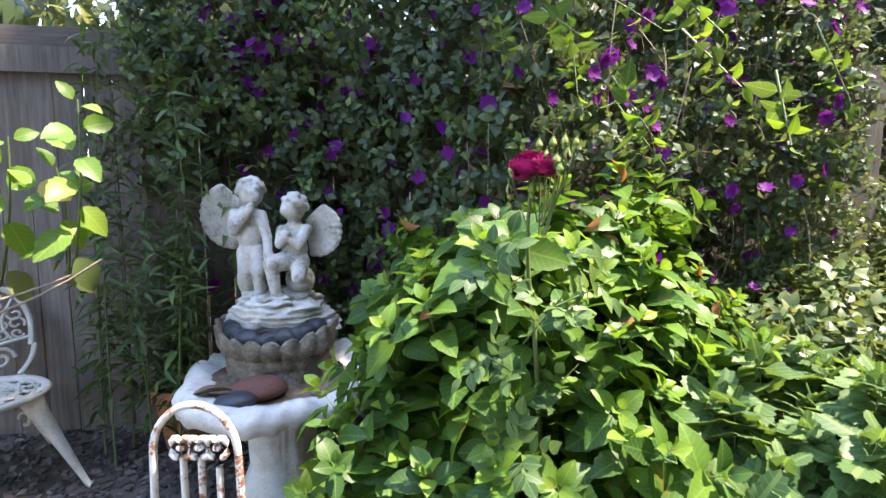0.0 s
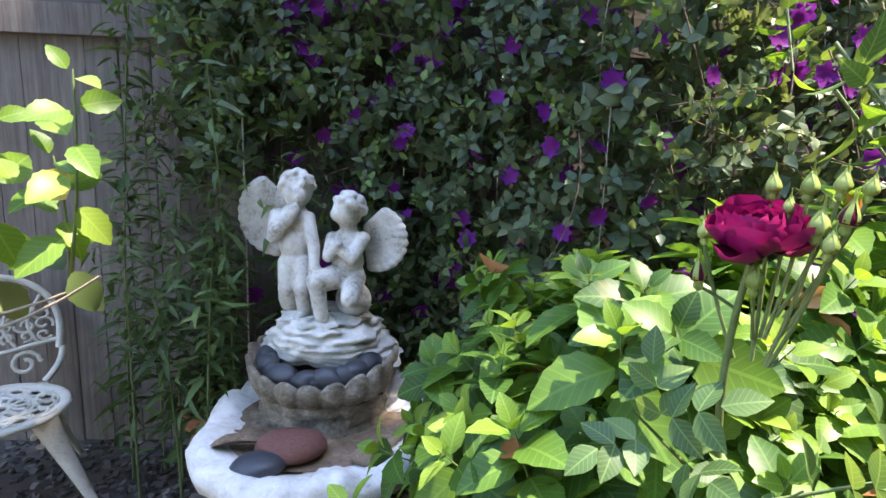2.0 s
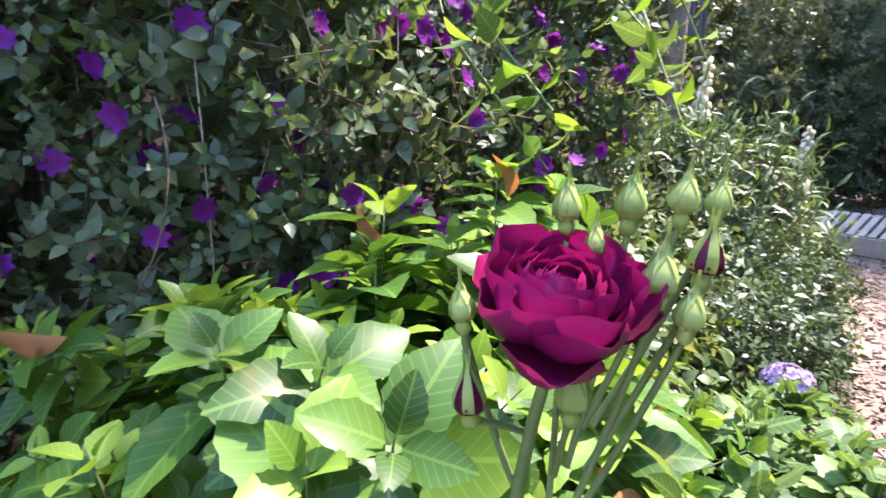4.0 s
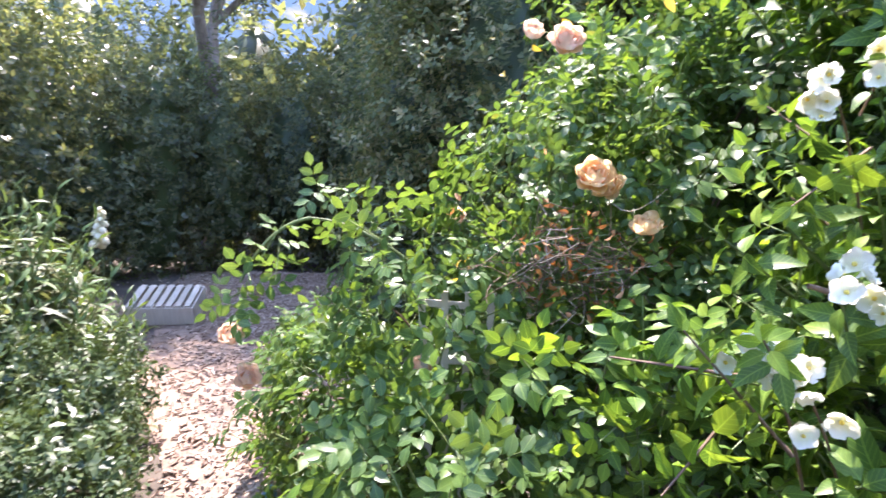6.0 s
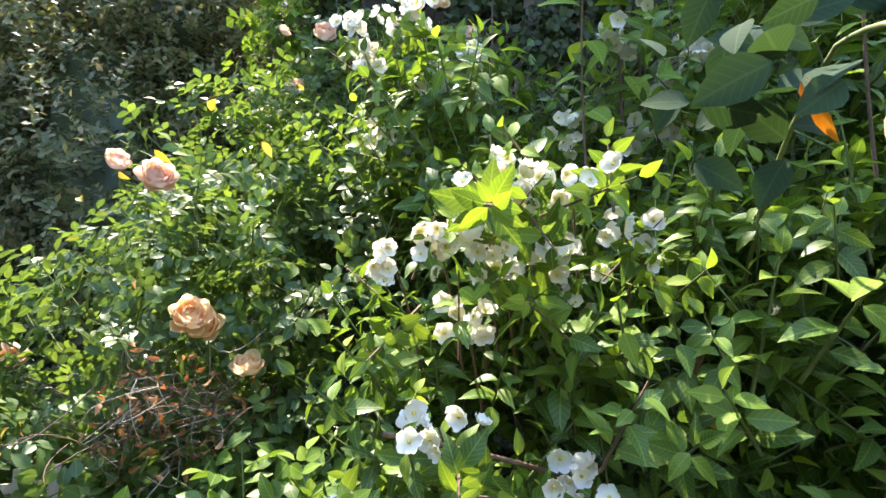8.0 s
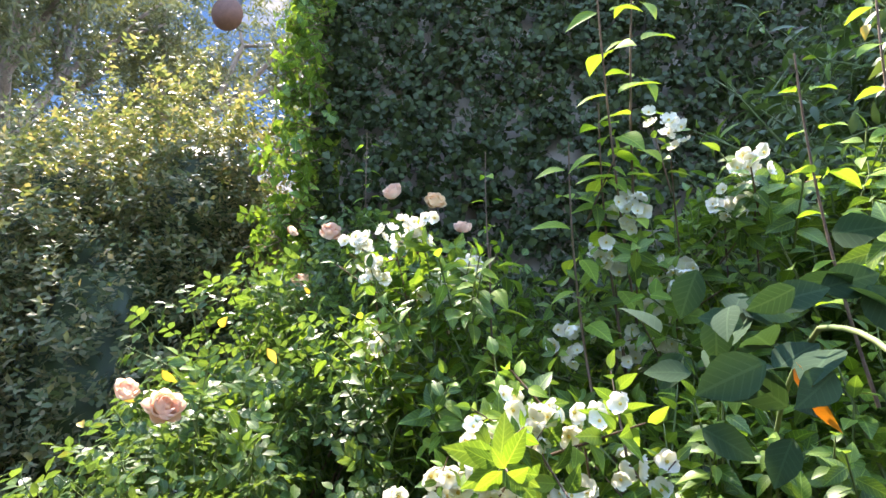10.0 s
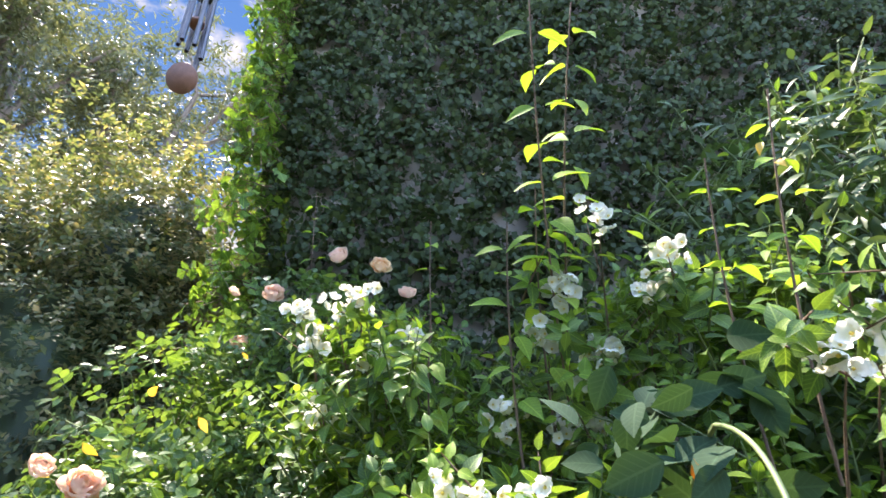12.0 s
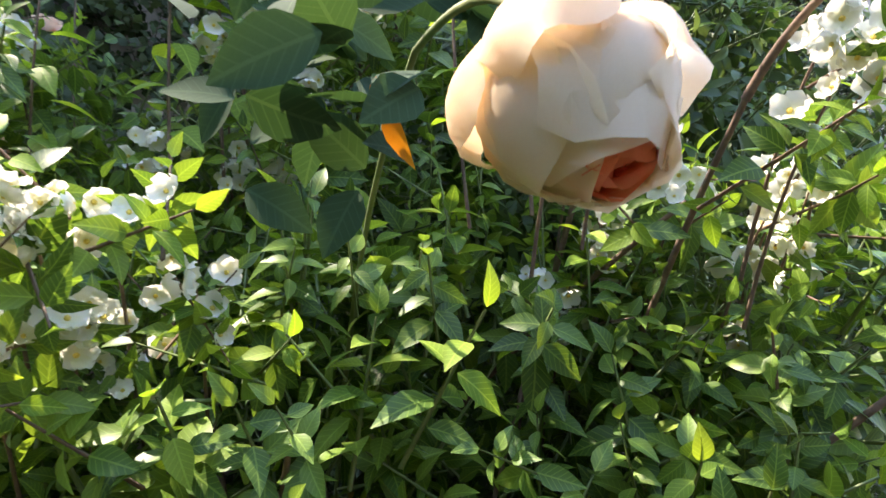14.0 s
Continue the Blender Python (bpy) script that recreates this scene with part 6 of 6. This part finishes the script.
def tall_shoot(owner, base, tip, n, leaf_size):
    """A straight young shoot with pairs of bright backlit leaves."""
    tube_part("shoot", [arc(base, tip, (0.02, 0, 0), 0.0045, 0.0025, 10)], TWIG, owner, 6)
    b, t = np.array(base, float), np.array(tip, float)
    me = mesh_of("young_leaf", LEAF_MOCK_FINE[0], LEAF_MOCK_FINE[1], MOCK_TIP, True, LEAF_MOCK_FINE[2])
    for i in range(n):
        p = b + (t - b) * (0.25 + 0.75 * i / n)
        for k in range(2):
            o = put("young_leaf", me, owner)
            o.matrix_world = Matrix(frames((t - b)[None] / np.linalg.norm(t - b) + np.array([(-0.22, 0.32, 0.0)]), np.array([i * 1.57 + 0.4]), np.ones(1), p[None])[0] @ leaf_pose(0, k * 3.14, rng.uniform(-20, 25), leaf_size * rng.uniform(0.75, 1.15), rng.uniform(-0.4, 0.4), 0.02))


tall_shoot(mock, (1.33, -0.60, 2.3), (1.02, -0.18, 3.55), 8, 0.13)
tall_shoot(mock, (1.30, -0.62, 2.6), (0.96, -0.36, 3.62), 7, 0.125)
tall_shoot(mock, (1.36, -0.55, 2.2), (1.26, -0.45, 3.02), 7, 0.12)
tall_shoot(mock, (1.42, -0.45, 2.1), (1.36, -0.4, 2.9), 6, 0.11)
tall_shoot(mock, (1.7, -0.35, 2.0), (1.65, -0.3, 2.6), 6, 0.09)
tall_shoot(mock, (0.75, -0.5, 2.0), (0.70, -0.45, 2.85), 6, 0.08)
for a, b in (((0.55, -0.75, 1.55), (0.276, -0.324, 2.107)), ((0.276, -0.324, 2.107), (0.162, -0.181, 2.204)), ((0.62, -0.72, 1.9), (0.30, -0.36, 2.56)), ((1.2, -0.5, 1.2), (1.35, 0.3, 1.5)), ((0.6, -0.7, 1.2), (-0.2, -0.35, 1.9)), ((1.25, -0.55, 1.3), (0.96, -0.17, 1.66)), ((0.9, -0.8, 1.6), (0.35, -0.5, 2.0))):
    tube_part("branch", [arc(a, b, (0, 0, 0.02), 0.0075, 0.005, 9)], TWIG, mock, 7)

shrub("glossy_shrub", "tall shrub with drooping narrow glossy leaves by the house", [(0.85, -1.5, 2.5, 0.42, 0.4, 1.0), (0.45, -1.45, 2.6, 0.45, 0.4, 1.0), (0.7, -1.7, 1.2, 0.8, 0.6, 1.3), (0.05, -1.6, 1.8, 0.5, 0.45, 1.2)], 950, "pairs", 0.25, LEAF_GLOSSY, LANCE, MOCK, 0.25, core=0.35, keep_young=0.4, twigs=12)

# ---- the peach rose hanging close by ----
GLOBE_RINGS = [(4, -4, 0.52, 0.005, 0.40), (5, -4, 0.58, 0.03, 0.35), (6, -7, 0.86, 0.12, 0.06), (5, -10, 0.90, 0.19, 0.03), (5, -11, 0.90, 0.25, 0.0), (4, 22, 0.60, 0.28, 0.0)]


def hanging_rose():
    root = tagged(new("pale_peach_rose"), "large nodding pale peach rose with dark leaves on a long stem", "rose")
    head = np.array((0.520, 0.295, 1.912))
    tube_part("cane", [arc((1.25, -0.75, 0.9), (0.66, 0.06, 2.08), (0.05, -0.1, 0.25), 0.006, 0.004, 14)], STEM, root, 7)
    tube_part("flower_stem", [arc((0.66, 0.06, 2.08), tuple(head + np.array((0, 0, 0.03))), (-0.02, 0.02, 0.02), 0.004, 0.0035, 9)], STEM, root, 7)
    bloom(root, head + np.array((0, 0, 0.02)), (-0.32, 0.38, -0.80), 0.134, BLUSH, CORE, GLOBE_RINGS, True, 5, "rose_bloom", "pale peach bloom with a coral heart", 1.0, -0.06)
    me = mesh_of("leaf", LEAF_BIG[0], LEAF_BIG[1], ROSE_DARK, True, LEAF_BIG[2])
    for i in range(40):
        p = np.array((0.71, 0.10, 2.07)) + rng.normal(size=3) * np.array((0.075, 0.05, 0.06))
        o = put("leaf", me, root)
        o.matrix_world = Matrix(frames(np.array([(-0.3, 0.75, 0.4)]) + rng.normal(size=(1, 3)) * 0.4, rng.uniform(0, 6, 1), np.array([rng.uniform(0.06, 0.095)]), p[None])[0])
    for p in ((0.68, 0.12, 2.03), (0.665, 0.13, 1.995)):
        o = put("orange_leaf", mesh_of("orange_leaf", *blade(6, 0.35, 0.5, 0.9, 0.5)[:2], ORANGE, True, blade(6, 0.35, 0.5, 0.9, 0.5)[2]), root, "withered orange leaf")
        o.matrix_world = Matrix(frames(np.array([(0.2, 0.8, 0.2)]), np.array([3.4]), np.array([0.055]), np.array([p]))[0])


hanging_rose()

# a few yellowed and orange leaves among the green
def stray_leaves(owner, spots, size, material, name, label):
    tp = blade(7, 0.5, 0.5, 0.7, 0.5)
    me = mesh_of(name, tp[0], tp[1], material, True, tp[2])
    for q in spots:
        o = put(name, me, owner, label)
        o.matrix_world = Matrix(frames(np.array([(-0.5, 0.6, 0.4)]) + rng.normal(size=(1, 3)) * 0.5, rng.uniform(0, 6, 1), np.array([size * rng.uniform(0.7, 1.3)]), np.array([q]) + rng.normal(0, 0.015, (1, 3)))[0])


stray_leaves(rose_root, [(2.40, 0.66, 2.07), (2.42, 0.79, 1.44), (2.41, 0.87, 1.34), (2.38, 0.80, 1.50), (2.25, 0.37, 2.40), (2.37, 0.58, 2.15), (2.3, 0.5, 2.2), (2.36, 0.84, 1.42), (2.5, 0.1, 2.35), (2.6, -0.1, 2.6)], 0.05, YELLOWED, "yellowed_leaf", "yellowed rose leaf")
stray_leaves(mock, [(1.38, -0.2, 1.50), (0.95, -0.24, 1.515), (0.50, -0.33, 2.747), (0.52, -0.34, 2.70), (1.10, -0.6, 1.467), (1.55, -0.54, 3.25)], 0.05, YELLOWED, "yellowed_leaf", "yellowed leaf")
tall_shoot(rose_root, (3.25, -0.82, 3.0), (3.18, -0.75, 4.0), 8, 0.075)
tall_shoot(rose_root, (2.22, -0.88, 2.5), (2.17, -0.83, 3.40), 5, 0.07)
tall_shoot(mock, (0.62, -0.45, 2.0), (0.5, -0.42, 2.95), 7, 0.07)

def plant_stake():
    """The thin pale rod behind the statue."""
    root = thing("plant_stake", "thin pale metal plant stake behind the statue", "plant stake", (-1.22, 2.84, 0.0))
    tube_part("rod", [[((0, 0, -0.05), 0.004), ((0.01, 0.0, 1.0), 0.004), ((0.0, 0.01, 1.9), 0.004)]], ALU, root, 6)
    tube_part("hook", [[((0.0 + 0.015 * math.sin(w), 0.01, 1.9 + 0.015 - 0.015 * math.cos(w)), 0.003) for w in np.linspace(0, 4.5, 9)]], ALU, root, 5)


plant_stake()

# ---- wind chime ----
def wind_chime():
    c = np.array((2.81, 0.31, 4.74))
    root = thing("wind_chime", "wind chime of grey metal tubes with a round wooden sail", "wind chime", tuple(c))
    root.matrix_world = Matrix.Translation(c) @ Matrix.Rotation(radians(15), 4, Vector((0.35, 0.94, 0)))
    v, f = lathe([(0.045, 0.0), (0.075, 0.0), (0.078, 0.012), (0.045, 0.012), (0.045, 0.0)], 32, lambda i, a, r, z: (r, z))
    put("top_ring", mesh_of("top_ring", v, f, METAL), root)
    for k in range(6):
        a = 6.2832 * k / 6
        x, y, ln = 0.06 * math.cos(a), 0.06 * math.sin(a), 0.50 + 0.035 * k
        tube_part("tube", [[((x, y, -0.05), 0.0125), ((x, y, -0.05 - ln), 0.0125)], [((x, y, -0.05 - ln), 0.0125), ((x, y, -0.05 - ln + 0.001), 0.009)]], METAL, root, 12)
        tube_part("cord", [[((x, y, 0.0), 0.0015), ((x, y, -0.06), 0.0015)], [((x, y, 0.01), 0.0015), ((0, 0, 0.22), 0.0015)]], STRING, root, 4)
    v, f = lathe([(0.0, -0.012), (0.038, -0.012), (0.038, 0.012), (0.0, 0.012)], 24, lambda i, a, r, z: (r, z - 0.36))
    put("striker", mesh_of("striker", v, f, DISK), root)
    v, f = lathe([(0.0, -0.005), (0.075, -0.005), (0.077, 0.0), (0.075, 0.005), (0.0, 0.005)], 32, lambda i, a, r, z: (r, z))
    o = put("sail", mesh_of("sail", v, f, DISK), root)
    o.matrix_basis = pose(0, 0, -0.87, 52, 0, 40)
    tube_part("cord", [[((0, 0, 0.22), 0.0015), ((0, 0, -0.87), 0.0015)], [((0, 0, 0.20), 0.002), ((0.3, -0.5, 1.32), 0.002)]], STRING, root, 4)
    far = copy_thing(root, pose(4.49, 4.38, 2.78))
    tagged(far, "wind chime of metal tubes hanging by the hedge above the foxglove")


wind_chime()
